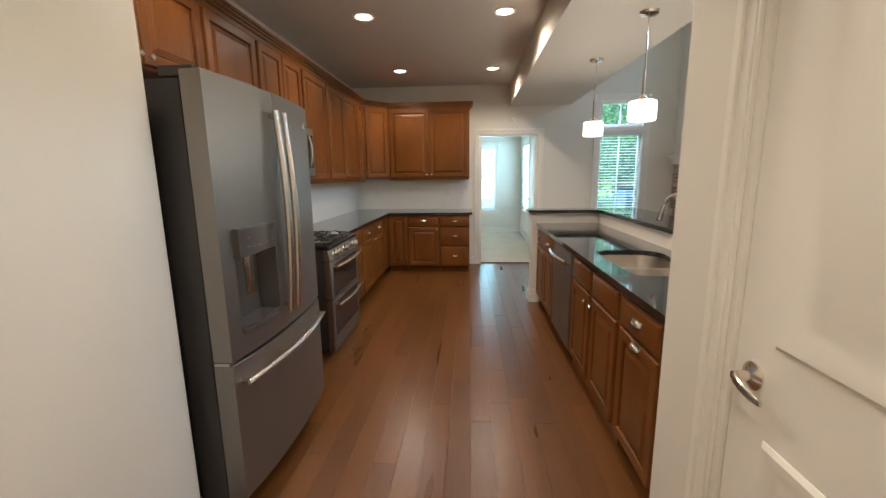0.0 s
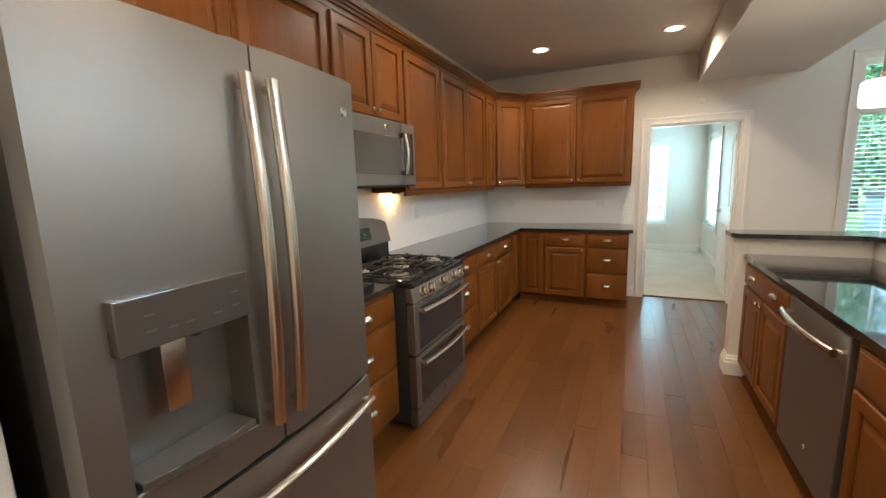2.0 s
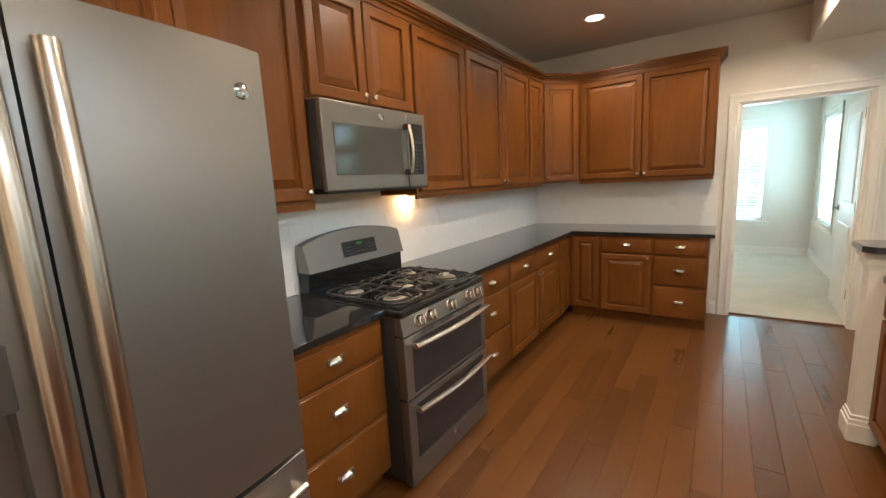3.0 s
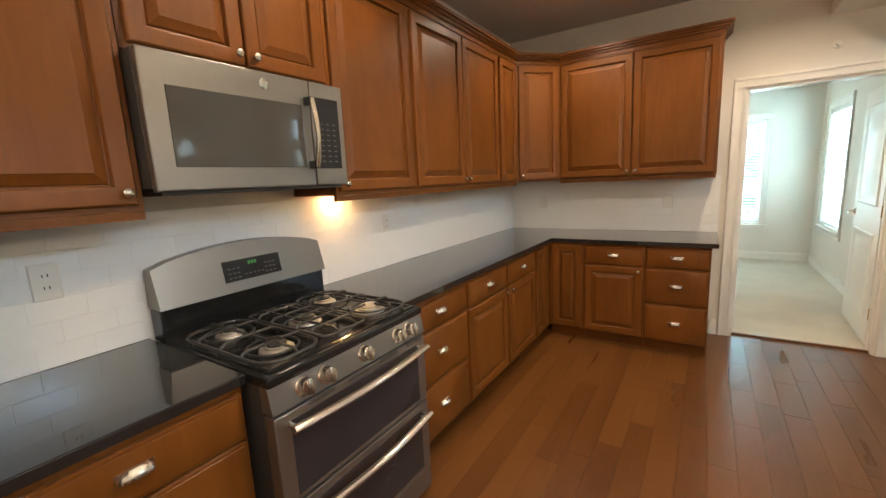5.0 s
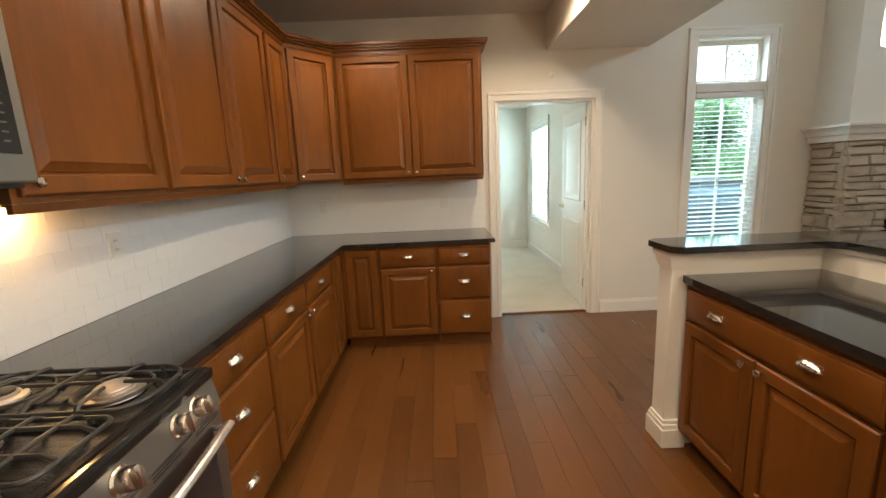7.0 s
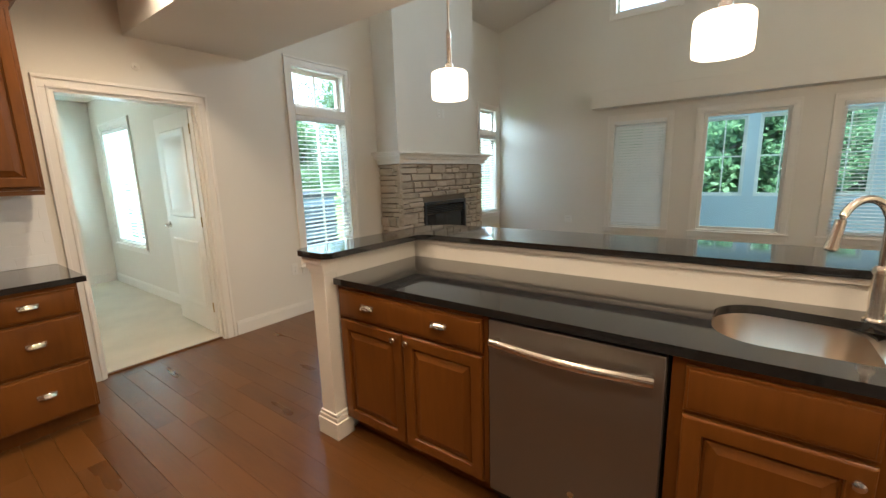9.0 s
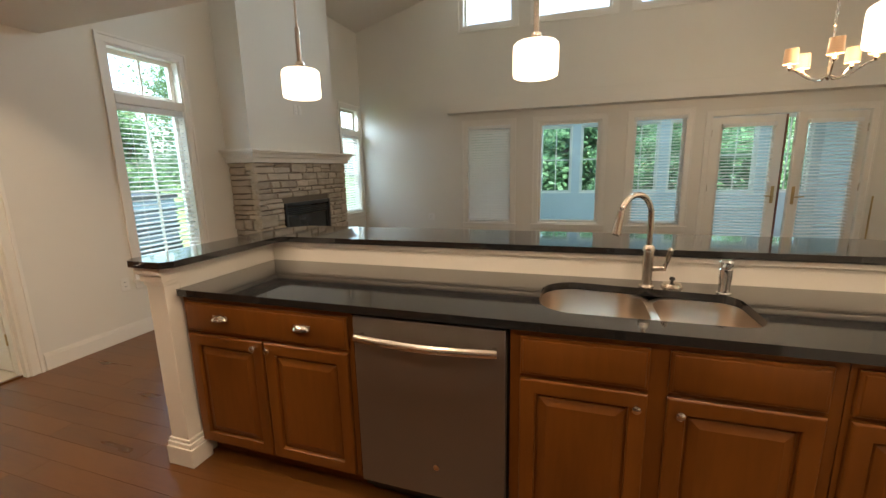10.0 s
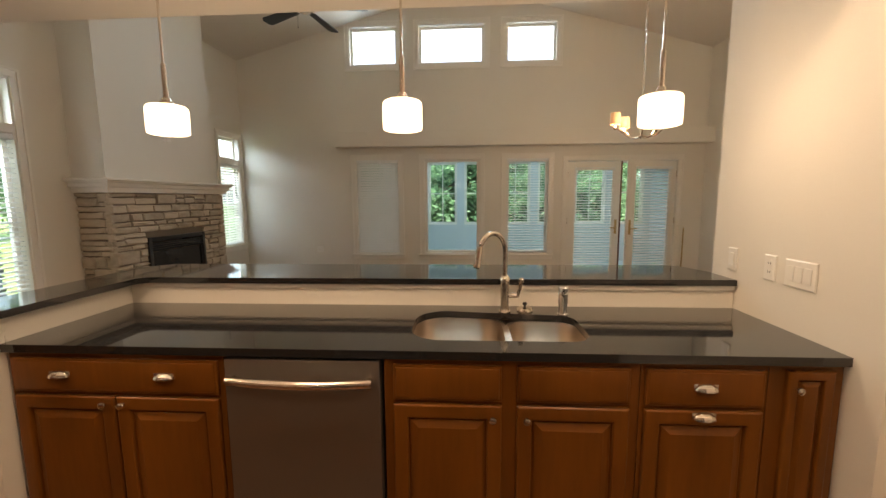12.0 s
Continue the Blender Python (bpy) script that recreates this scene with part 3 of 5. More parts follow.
def french_leaf(name, m, w, h, label, lever_side, tilt, z_low):
    d = thing(name, m.translation, label, "door", "porch doors", "structure")
    a, s = w / 2, 0.115
    part("door_frame", boxes((-a, -a + s, 0.01, h, -0.045, 0), (a - s, a, 0.01, h, -0.045, 0), (-a + s, a - s, 0.01, 0.25, -0.045, 0), (-a + s, a - s, h - s, h, -0.045, 0), bevel=0.003), TRIM, d, m=m)
    p = part("pane", sheet(-a + s, a - s, 0.25, h - s, -0.023), GLASS, d, m=m)
    p.visible_shadow = False
    part("glazing_bead", boxes((-a + s, -a + s + 0.02, 0.25, h - s, -0.015, 0.006), (a - s - 0.02, a - s, 0.25, h - s, -0.015, 0.006), (-a + s, a - s, h - s - 0.02, h - s, -0.0145, 0.0055), bevel=0.002), TRIM, d, m=m)
    x = lever_side * (a - 0.055)
    plate = part("lock_plate", boxes((x - 0.02, x + 0.02, 0.88, 1.12, 0, 0.008), bevel=0.003), BRASS, d, m=m)
    part("lever", sweep([(x, 0.98, 0.005), (x, 0.98, 0.05), (x - lever_side * 0.03, 0.98, 0.055), (x - lever_side * 0.11, 0.985, 0.05)], 0.009), BRASS, plate, m=m)
    for z in (0.25, 1.05, 1.82):
        part("hinge", boxes((-lever_side * a - 0.006, -lever_side * a + 0.006, z, z + 0.1, -0.01, 0.012), bevel=0.002), NICKEL, d, m=m)
    blind(m @ Matrix.Translation((0, 0, 0.034)), w - 2 * s - 0.0, z_low, h - s + 0.02, tilt, "white venetian blind hung on the glazed door", m.translation)
    return d


french_leaf("door_3", facing((-1, 0), (EAST + 0.03, 1.228, 0)), 0.868, 2.085, "white glazed porch door with nickel lever", 1, -14, 0.26)
fm = facing((-1, 0), (EAST + 0.03, -0.10, 0)) @ Matrix.Rotation(radians(14), 4, "Y") @ Matrix.Translation((-0.434, 0, 0))
french_leaf("door_4", fm, 0.868, 2.085, "white glazed porch door standing slightly ajar", -1, -22, 0.26)
structure("trim_door_astragal", boxes((EAST + 0.035, EAST + 0.075, 0.765, 0.79, 0.01, 2.09)), REDWOOD, "red-brown edge strip between the porch doors", "trim")


# ---- cabinets ----
KNOB = mesh_of("knob", lathe([(0, 0), (0.007, 0), (0.005, 0.010), (0.006, 0.013), (0.013, 0.017), (0.0155, 0.021), (0.014, 0.026), (0.008, 0.029), (0, 0.030)], 16), NICKEL)


def cup_mesh():
    """A ribbed bin pull: a quarter shell, open below."""
    bm = bmesh.new()
    nu, nv = 20, 7
    grid = []
    for j in range(nv + 1):
        b = math.pi / 2 * j / nv
        row = []
        for i in range(nu + 1):
            a = math.pi * i / nu
            rib = 1 + 0.05 * math.cos(i / nu * math.pi * 10)
            x = -0.042 * math.cos(a)
            y = 0.026 * math.sin(a) * math.cos(b) * rib
            z = 0.004 + 0.024 * math.sin(a) * math.sin(b) * rib
            row.append(bm.verts.new((x, y, z)))
        grid.append(row)
    for j in range(nv):
        for i in range(nu):
            bm.faces.new((grid[j][i], grid[j][i + 1], grid[j + 1][i + 1], grid[j + 1][i]))
    bmesh.ops.remove_doubles(bm, verts=bm.verts, dist=0.0004)
    bmesh.ops.solidify(bm, geom=bm.faces[:], thickness=0.0015)
    box(bm, -0.044, 0.044, -0.004, 0.022, 0.0, 0.003, bevel=0.001)
    return mesh_of("cup_pull", bm, NICKEL)


CUP = cup_mesh()


def raised(w, h):
    s = min(0.058, w * 0.23)
    g = min(1.0, w / 0.3)
    return rings(w, h, [(0, -0.001), (0, 0.013), (0.003, 0.0175), (0.007, 0.0195), (s - 0.009, 0.0195), (s - 0.004, 0.0180), (s - 0.001, 0.013), (s, 0.0035), (s + 0.006 * g, 0.0035), (s + 0.010 * g, 0.0075), (s + 0.036 * g, 0.0160), (s + 0.039 * g, 0.0178)])


def slab(w, h):
    return rings(w, h, [(0, -0.001), (0, 0.011), (0.003, 0.0145), (0.010, 0.0150), (0.012, 0.0185), (0.015, 0.0195)])


def cabinet(name, m, w, body, fronts, label, group, category="cabinet"):
    """A cabinet in a panel frame about the middle of its front. body: box rows of (u0, u1, v0, v1, n0, n1).
    fronts: kind, middle u, v, width, height and the pulls (kind, u, v)."""
    c = thing(name, m.translation, label, category, group)
    part("body", boxes(*body, bevel=0.0015), CABINET, c, m=m)
    for kind, u, v, fw, fh, pulls in fronts:
        mm = m @ Matrix.Translation((u, v, 0.001))
        f = part("drawer" if kind == "slab" else "door", slab(fw, fh) if kind == "slab" else raised(fw, fh), CABINET, c, m=mm)
        for p, pu, pv in pulls:
            part("knob" if p == "knob" else "cup_pull", KNOB if p == "knob" else CUP, NICKEL, f, "brushed nickel pull", m=m @ Matrix.Translation((pu, pv, 0.0195)))
    return c


UB, UT = 1.415, 2.45            # uppers: lower edge and top of the boxes


def base_body(w, depth=0.60):
    return [(-w / 2, w / 2, 0.10, TOP - 0.035, -depth, 0), (-w / 2, w / 2, 0.0, 0.10, -depth, -0.07)]


def upper(m, w, doors, label, z0=UB, depth=0.32):
    """doors: +1 or -1 for each door, the side of its knob."""
    n = len(doors)
    dw = (w - 0.03) / n
    fronts = []
    for i, side in enumerate(doors):
        u = -w / 2 + 0.015 + dw * (i + 0.5)
        fronts.append(("door", u, z0 + 0.018, dw - 0.008, UT - z0 - 0.045, [("knob", u + side * (dw / 2 - 0.035), z0 + 0.055)]))
    return cabinet("wall_cabinet", m, w, [(-w / 2, w / 2, z0, UT, -depth, 0)], fronts, label, "wall cabinets")


UX, BX = -0.715, -0.413          # fronts of the boxes on the west wall
for y0, y1, doors, z0, label in (
    (2.10, 3.06, (1, -1), 1.97, "brown maple wall cabinet over the refrigerator"),
    (3.06, 3.665, (1,), UB, "brown maple wall cabinet with one raised-panel door"),
    (3.665, 4.455, (1, -1), 1.895, "short brown maple wall cabinet over the microwave"),
    (4.455, 5.085, (-1,), UB, "brown maple wall cabinet with one wide door"),
    (5.085, 6.27, (1, -1), UB, "brown maple wall cabinet with two raised-panel doors"),
    (6.27, 6.64, (-1,), UB, "narrow brown maple wall cabinet"),
):
    upper(facing((1, 0), (UX, (y0 + y1) / 2, 0)), y1 - y0 - 0.002, doors, label, z0, UX - LEFT - 0.003)
# the corner cabinet stands across the corner
c0, c1 = Vector((UX, 6.641)), Vector((-0.415, 6.957))
cd = c1 - c0
cm = facing((cd.y, -cd.x), (*((c0 + c1) / 2), 0))
corner = thing("wall_cabinet", (-0.8, 7.05, UB), "brown maple diagonal corner wall cabinet", "cabinet", "wall cabinets")
part("body", prism(bmesh.new(), [(UX, 6.641), (-0.415, 6.957), (-0.415, NORTH - 0.003), (LEFT + 0.003, NORTH - 0.003), (LEFT + 0.003, 6.641)], UB, UT), CABINET, corner)
d = part("door", raised(cd.length - 0.05, UT - UB - 0.045), CABINET, corner, m=cm @ Matrix.Translation((0, UB + 0.018, 0.001)))
part("knob", KNOB, NICKEL, d, m=cm @ Matrix.Translation((-cd.length / 2 + 0.05, UB + 0.055, 0.02)))
upper(facing((0, -1), (0.2, 6.957, 0)), 1.228, (1, -1), "brown maple wall cabinet with two wide doors", UB, NORTH - 6.957 - 0.003)

# crown moulding along the tops of the wall cabinets
bm = bmesh.new()
for out, z0, z1 in ((0.006, UT - 0.012, UT + 0.018), (0.022, UT + 0.018, UT + 0.036), (0.038, UT + 0.036, UT + 0.052), (0.052, UT + 0.052, UT + 0.072)):
    k = out * 0.41
    prism(bm, [(LEFT + 0.004, 2.10), (UX + out, 2.10), (UX + out, 6.641 - k), (-0.415 + k, 6.957 - out), (0.815 + out, 6.957 - out), (0.815 + out, NORTH - 0.004), (LEFT + 0.004, NORTH - 0.004)], z0, z1, bevel=0.003)
crown = tagged(part("crown_moulding", bm, CABINET), "brown maple stepped crown moulding on the wall cabinets", "moulding")
bm = bmesh.new()
for y0, y1 in ((3.062, 3.663), (4.457, 6.64)):
    box(bm, UX - 0.02, UX - 0.002, y0, y1, UB - 0.028, UB - 0.001)
box(bm, -0.41, 0.81, 6.96, 6.978, UB - 0.028, UB - 0.001)
tagged(part("light_rail", bm, CABINET), "brown maple rail under the wall cabinets", "moulding")

DH, DZ = 0.145, 0.709            # top drawer: height and lower edge
STACK = [(DZ, DH), (0.42, 0.278), (0.112, 0.29)]


def base_front(m, w, parts, label, depth=0.60):
    return cabinet("base_cabinet", m, w, base_body(w, depth), parts, label, "base cabinets")


def stack_fronts(w):
    return [("slab", 0, z, w - 0.02, h, [("cup", 0, z + h / 2)]) for z, h in STACK]


def drawer_door(w, side):
    return [("slab", 0, DZ, w - 0.025, DH, [("cup", 0, DZ + DH / 2)]), ("door", 0, 0.112, w - 0.025, 0.581, [("knob", side * (w / 2 - 0.045), 0.665)])]


BD = BX - LEFT - 0.004
base_front(facing((1, 0), (BX, 3.425, 0)), 0.595, stack_fronts(0.595), "brown maple base cabinet with three drawers", BD)
base_front(facing((1, 0), (BX, 4.815, 0)), 0.59, stack_fronts(0.59), "brown maple base cabinet with three drawers", BD)
base_front(facing((1, 0), (BX, 5.400, 0)), 0.578, drawer_door(0.578, 1), "brown maple base cabinet with a drawer and a door", BD)
base_front(facing((1, 0), (BX, 5.970, 0)), 0.56, drawer_door(0.56, -1), "brown maple base cabinet with a drawer and a door", BD)
base_front(facing((1, 0), (BX, 6.448, 0)), 0.394, [("door", -0.05, 0.112, 0.24, 0.745, [])], "narrow brown maple corner base cabinet", BD)
BY = 6.645
FD = NORTH - BY - 0.004
base_front(facing((0, -1), (-0.26, BY, 0)), 0.302, [("door", 0.01, 0.112, 0.255, 0.745, [])], "brown maple base cabinet with one tall door", FD)
base_front(facing((0, -1), (0.131, BY, 0)), 0.476, drawer_door(0.476, 1), "brown maple base cabinet with a drawer and a door", FD)
base_front(facing((0, -1), (0.592, BY, 0)), 0.442, stack_fronts(0.442), "brown maple base cabinet with three drawers", FD)
# island side
IX = 1.60
base_front(facing((-1, 0), (IX, 4.792, 0)), 0.93, [("slab", 0, DZ, 0.89, DH, [("cup", -0.225, DZ + 0.07), ("cup", 0.225, DZ + 0.07)]), ("door", -0.2235, 0.112, 0.438, 0.581, [("knob", -0.04, 0.665)]), ("door", 0.2235, 0.112, 0.438, 0.581, [("knob", 0.04, 0.665)])], "brown maple base cabinet with a wide drawer and two doors", 0.6)
sinkbase = base_front(facing((-1, 0), (IX, 3.178, 0)), 0.985, [("slab", -0.242, DZ, 0.425, DH, []), ("slab", 0.242, DZ, 0.425, DH, []), ("door", -0.242, 0.112, 0.425, 0.581, [("knob", -0.065, 0.645)]), ("door", 0.242, 0.112, 0.425, 0.581, [("knob", 0.065, 0.645)])], "brown maple sink cabinet with two false drawers and doors", 0.02)
base_front(facing((-1, 0), (IX, 2.452, 0)), 0.462, [("slab", 0, DZ, 0.43, DH, [("cup", 0, DZ + 0.07)]), ("door", 0, 0.112, 0.43, 0.581, [("cup", 0, 0.665)])], "brown maple pull-out cabinet with two cup pulls", 0.6)
base_front(facing((-1, 0), (IX, 2.087, 0)), 0.262, [("door", 0.01, 0.112, 0.165, 0.745, [("knob", -0.045, 0.79)])], "narrow brown maple end cabinet", 0.6)

# ---- worktops ----
tagged(part("worktop", prism(bmesh.new(), [(LEFT + 0.002, 4.513), (-0.387, 4.513), (-0.387, 6.618), (0.855, 6.618), (0.855, NORTH - 0.002), (LEFT + 0.002, NORTH - 0.002)], TOP - 0.034, TOP, bevel=0.004), GRANITE), "polished black granite worktop along two walls", "worktop")
tagged(part("worktop", prism(bmesh.new(), [(LEFT + 0.002, 3.12), (-0.387, 3.12), (-0.387, 3.727), (LEFT + 0.002, 3.727)], TOP - 0.034, TOP, bevel=0.004), GRANITE), "short polished black granite worktop beside the range", "worktop")


def sink_outline(grow=0.0, n=10):
    """The two-bowl opening, about its middle: larger round bowl, small notch between, smaller bowl."""
    pts = []
    def corner(cx, cy, r, a0, a1):
        for i in range(n):
            a = radians(a0 + (a1 - a0) * i / (n - 1))
            pts.append((cx + (r + grow) * math.cos(a), cy + (r + grow) * math.sin(a)))
    corner(1.84, 3.45, 0.14, 180, 90)
    corner(1.985, 3.44, 0.15, 90, 0)
    corner(1.995, 2.905, 0.08, 0, -90)
    corner(1.80, 2.925, 0.10, -90, -180)
    return pts[::-1]


bm = bmesh.new()
outer = [(1.573, 5.258), (1.573, 1.953), (2.247, 1.953), (2.247, 5.258)]
hole = sink_outline()
edges = []
for loop in (outer, hole):
    vs = [bm.verts.new((x, y, TOP)) for x, y in loop]
    edges += [bm.edges.new((vs[i], vs[(i + 1) % len(vs)])) for i in range(len(vs))]
bmesh.ops.triangle_fill(bm, edges=edges, use_beauty=True)
ext = bmesh.ops.extrude_face_region(bm, geom=bm.faces[:])
bmesh.ops.translate(bm, verts=[v for v in ext["geom"] if isinstance(v, bmesh.types.BMVert)], vec=(0, 0, -0.034))
tagged(part("worktop", bm, GRANITE), "polished black granite island worktop with a sink cut-out", "worktop")

sink = thing("kitchen_sink", (1.9, 3.18, 0.71), "undermounted brushed steel sink with two bowls", "sink")


def bowl(cx0, cx1, cy0, cy1, r, depth):
    bm = bmesh.new()
    loops = []
    for inset, z in ((-0.02, TOP - 0.0355), (0.0, TOP - 0.036), (0.006, TOP - 0.06), (0.012, TOP - depth + 0.05), (0.03, TOP - depth + 0.015), (0.07, TOP - depth)):
        row = []
        for cx, cy, a0 in ((cx1 - r, cy1 - r, 0), (cx0 + r, cy1 - r, 90), (cx0 + r, cy0 + r, 180), (cx1 - r, cy0 + r, 270)):
            for i in range(7):
                a = radians(a0 + 15 * i)
                row.append(bm.verts.new((cx + (r - inset) * math.cos(a), cy + (r - inset) * math.sin(a), z)))
        loops.append(row)
    n = len(loops[0])
    for p, q in zip(loops, loops[1:]):
        for i in range(n):
            bm.faces.new((p[i], p[(i + 1) % n], q[(i + 1) % n], q[i]))
    bm.faces.new(loops[-1])
    return bm


part("bowl", bowl(1.695, 2.14, 3.175, 3.60, 0.13, 0.22), SINKSTEEL, sink)
part("bowl", bowl(1.695, 2.08, 2.82, 3.145, 0.10, 0.20), SINKSTEEL, sink)
part("divider", boxes((1.70, 2.10, 3.146, 3.174, TOP - 0.1, TOP - 0.04), bevel=0.006), STEEL, sink)
for x, y, d in ((1.92, 3.39, 0.22), (1.89, 2.98, 0.20)):
    part("drain", lathe([(0, 0.002), (0.03, 0.001), (0.042, 0.004), (0.045, 0.0)], m=Matrix.Translation((x, y, TOP - d + 0.001))), CHROME, sink)

fa = thing("faucet", (2.135, 3.151, TOP), "brushed nickel gooseneck kitchen faucet with pull-down spout", "faucet")
part("base", lathe([(0.030, 0), (0.030, 0.006), (0.024, 0.012), (0.021, 0.03), (0.023, 0.10), (0.022, 0.16), (0.026, 0.165), (0.024, 0.18), (0.017, 0.19), (0, 0.19)], m=Matrix.Translation((2.135, 3.151, TOP))), STEEL, fa)
dx, dy = -0.62, 0.78
neck = [(2.135, 3.151, TOP + 0.18), (2.135, 3.151, TOP + 0.295)]
for i in range(1, 13):
    a = math.pi * i / 12 * 0.93
    r = 0.085
    neck.append((2.135 + dx * r * (1 - math.cos(a)), 3.151 + dy * r * (1 - math.cos(a)), TOP + 0.315 + 0.095 * math.sin(a)))
part("neck", sweep(neck, 0.0125, 14), STEEL, fa)
e = Vector(neck[-1])
part("spray_head", sweep([e + Vector((0, 0, 0.012)), e, e + Vector((dx * 0.012, dy * 0.012, -0.05)), e + Vector((dx * 0.02, dy * 0.02, -0.085)), e + Vector((dx * 0.022, dy * 0.022, -0.09))], [0.014, 0.015, 0.017, 0.020, 0.017], 14), STEEL, fa)
part("handle", sweep([(2.135, 3.13, TOP + 0.085), (2.135, 3.085, TOP + 0.088), (2.132, 3.075, TOP + 0.12), (2.13, 3.068, TOP + 0.17), (2.13, 3.066, TOP + 0.18)], [0.014, 0.014, 0.009, 0.013, 0.006], 12), STEEL, fa)
tp = thing("sink_stopper", (2.16, 3.045, TOP), "round steel sink stopper with dark knob", "sink stopper")
part("disc", lathe([(0.042, 0), (0.042, 0.006), (0.036, 0.016), (0.020, 0.020), (0, 0.020)], m=Matrix.Translation((2.16, 3.045, TOP))), STEEL, tp)
part("knob", lathe([(0.006, 0.02), (0.006, 0.028), (0.013, 0.034), (0.009, 0.044), (0, 0.046)], 14, m=Matrix.Translation((2.16, 3.045, TOP))), SOOT, tp)
so = thing("soap_dispenser", (2.10, 2.865, TOP), "polished chrome soap dispenser beside the sink", "soap dispenser")
part("stem", lathe([(0.027, 0), (0.027, 0.004), (0.022, 0.008), (0.020, 0.03), (0.025, 0.07), (0.026, 0.105), (0.020, 0.11), (0.020, 0.115), (0.026, 0.118), (0.027, 0.135), (0.020, 0.142), (0, 0.143)], m=Matrix.Translation((2.10, 2.865, TOP))), CHROME, so)
part("nozzle", sweep([(2.10, 2.865, TOP + 0.128), (2.06, 2.885, TOP + 0.128), (2.045, 2.892, TOP + 0.12)], 0.006), CHROME, so)

# ---- knee wall and breakfast bar ----
knee = structure("wall_knee", boxes((2.252, 2.37, 1.953, 5.405, 0, BAR - 0.032), (1.601, 2.252, 5.263, 5.380, 0, BAR - 0.032)), TRIM, "cream panelled knee wall under the breakfast bar", "wall")
structure("trim_knee_wall", boxes((2.238, 2.2515, 1.955, 5.247, BAR - 0.058, BAR - 0.033), (1.60, 2.2515, 5.2485, 5.2615, BAR - 0.058, BAR - 0.033), bevel=0.003), TRIM, "cream painted mouldings on the knee wall", "trim")
post = thing("bar_post", (1.53, 5.33, 0), "cream painted square post with moulded base and capital", "post")
part("shaft", boxes((1.520, 1.60, 5.262, 5.376, 0, BAR - 0.033), bevel=0.004), TRIM, post)
part("post_base", boxes((1.500, 1.62, 5.228, 5.396, 0, 0.10), (1.506, 1.61, 5.238, 5.390, 0.10, 0.125), (1.512, 1.605, 5.248, 5.384, 0.125, 0.145), bevel=0.004), TRIM, post)
part("capital", boxes((1.513, 1.60, 5.256, 5.383, BAR - 0.125, BAR - 0.105), (1.505, 1.60, 5.250, 5.391, BAR - 0.105, BAR - 0.07), (1.494, 1.60, 5.243, 5.402, BAR - 0.07, BAR - 0.034), bevel=0.004), TRIM, post)
tagged(part("breakfast_bar", prism(bmesh.new(), [(1.475, 5.215), (1.52, 5.178), (2.18, 5.178), (2.225, 5.13), (2.225, 1.955), (2.465, 1.955), (2.665, 2.03), (2.70, 2.12), (2.70, 5.30), (2.55, 5.452), (1.52, 5.452), (1.475, 5.41)], BAR - 0.032, BAR, bevel=0.004), GRANITE), "raised polished black granite breakfast bar, L-shaped", "bar counter")

# ---- refrigerator ----
fr = thing("refrigerator", (-0.6, 2.62, 0), "slate grey french-door refrigerator with bottom freezer drawer", "refrigerator")
FY0, FY1, FM, FT = 2.128, 3.072, 2.594, 1.846
part("body", boxes((LEFT + 0.02, -0.224, FY0 + 0.006, FY1 - 0.006, 0.03, FT - 0.03), bevel=0.004), SLATE_SIDE, fr)
part("kick_plate", boxes((-0.40, -0.24, FY0 + 0.03, FY1 - 0.03, 0.0, 0.075)), SLATE_SIDE, fr)


def bowed(y0, y1, z0, z1, x_edge=-0.136, bow=0.034, n=8, x_back=-0.216):
    """A door whose front bows over the whole width of the appliance, with rounded ends."""
    mid, half = (FY0 + FY1) / 2, (FY1 - FY0) / 2
    front = []
    for i in range(n + 1):
        y = y0 + (y1 - y0) * i / n
        front.append((x_edge + bow * (1 - ((y - mid) / half) ** 2), y))
    return prism(bmesh.new(), [(x_back, y0), *front, (x_back, y1)], z0, z1, bevel=0.007)


def front_x(y, x_edge=-0.136, bow=0.034):
    return x_edge + bow * (1 - ((y - (FY0 + FY1) / 2) / ((FY1 - FY0) / 2)) ** 2)


# the left door is built round the dispenser's recess
RY0, RY1, RZ0, RZ1 = 2.203, 2.508, 0.815, 1.140
left = part("door", bowed(FY0, RY0, 0.715, FT, n=3), SLATE, fr)
part("door_skin", bowed(RY0, RY1, RZ1 + 0.0, FT, n=5), SLATE, left)
part("door_skin", bowed(RY0, RY1, 0.715, RZ0, n=5), SLATE, left)
part("door_skin", bowed(RY1, FM - 0.003, 0.715, FT, n=2), SLATE, left)
part("recess_back", boxes((-0.216, -0.206, RY0, RY1, RZ0, RZ1)), SLATE, left)
part("control_panel", boxes((-0.16, -0.096, 2.198, 2.513, RZ1 - 0.005, 1.255), bevel=0.004), PANELGLASS, left, "glossy dark dispenser control panel")
for i, (y, z) in enumerate(((2.265, 1.21), (2.265, 1.175), (2.35, 1.17), (2.42, 1.17), (2.47, 1.21), (2.47, 1.175), (2.31, 1.17))):
    part("printed_mark", boxes((-0.0958, -0.0952, y - 0.011, y + 0.011, z - 0.002, z + 0.002)), GREYPLASTIC, left)
part("dispenser_paddle", boxes((-0.150, -0.143, 2.302, 2.362, 0.955, RZ1), bevel=0.002), STEEL, left, "steel water paddle")
part("nozzle", lathe([(0.012, 0), (0.014, 0.02), (0.014, 0.03)], 12, m=Matrix.Translation((-0.16, 2.40, RZ1 - 0.03))), SLATE_SIDE, left)
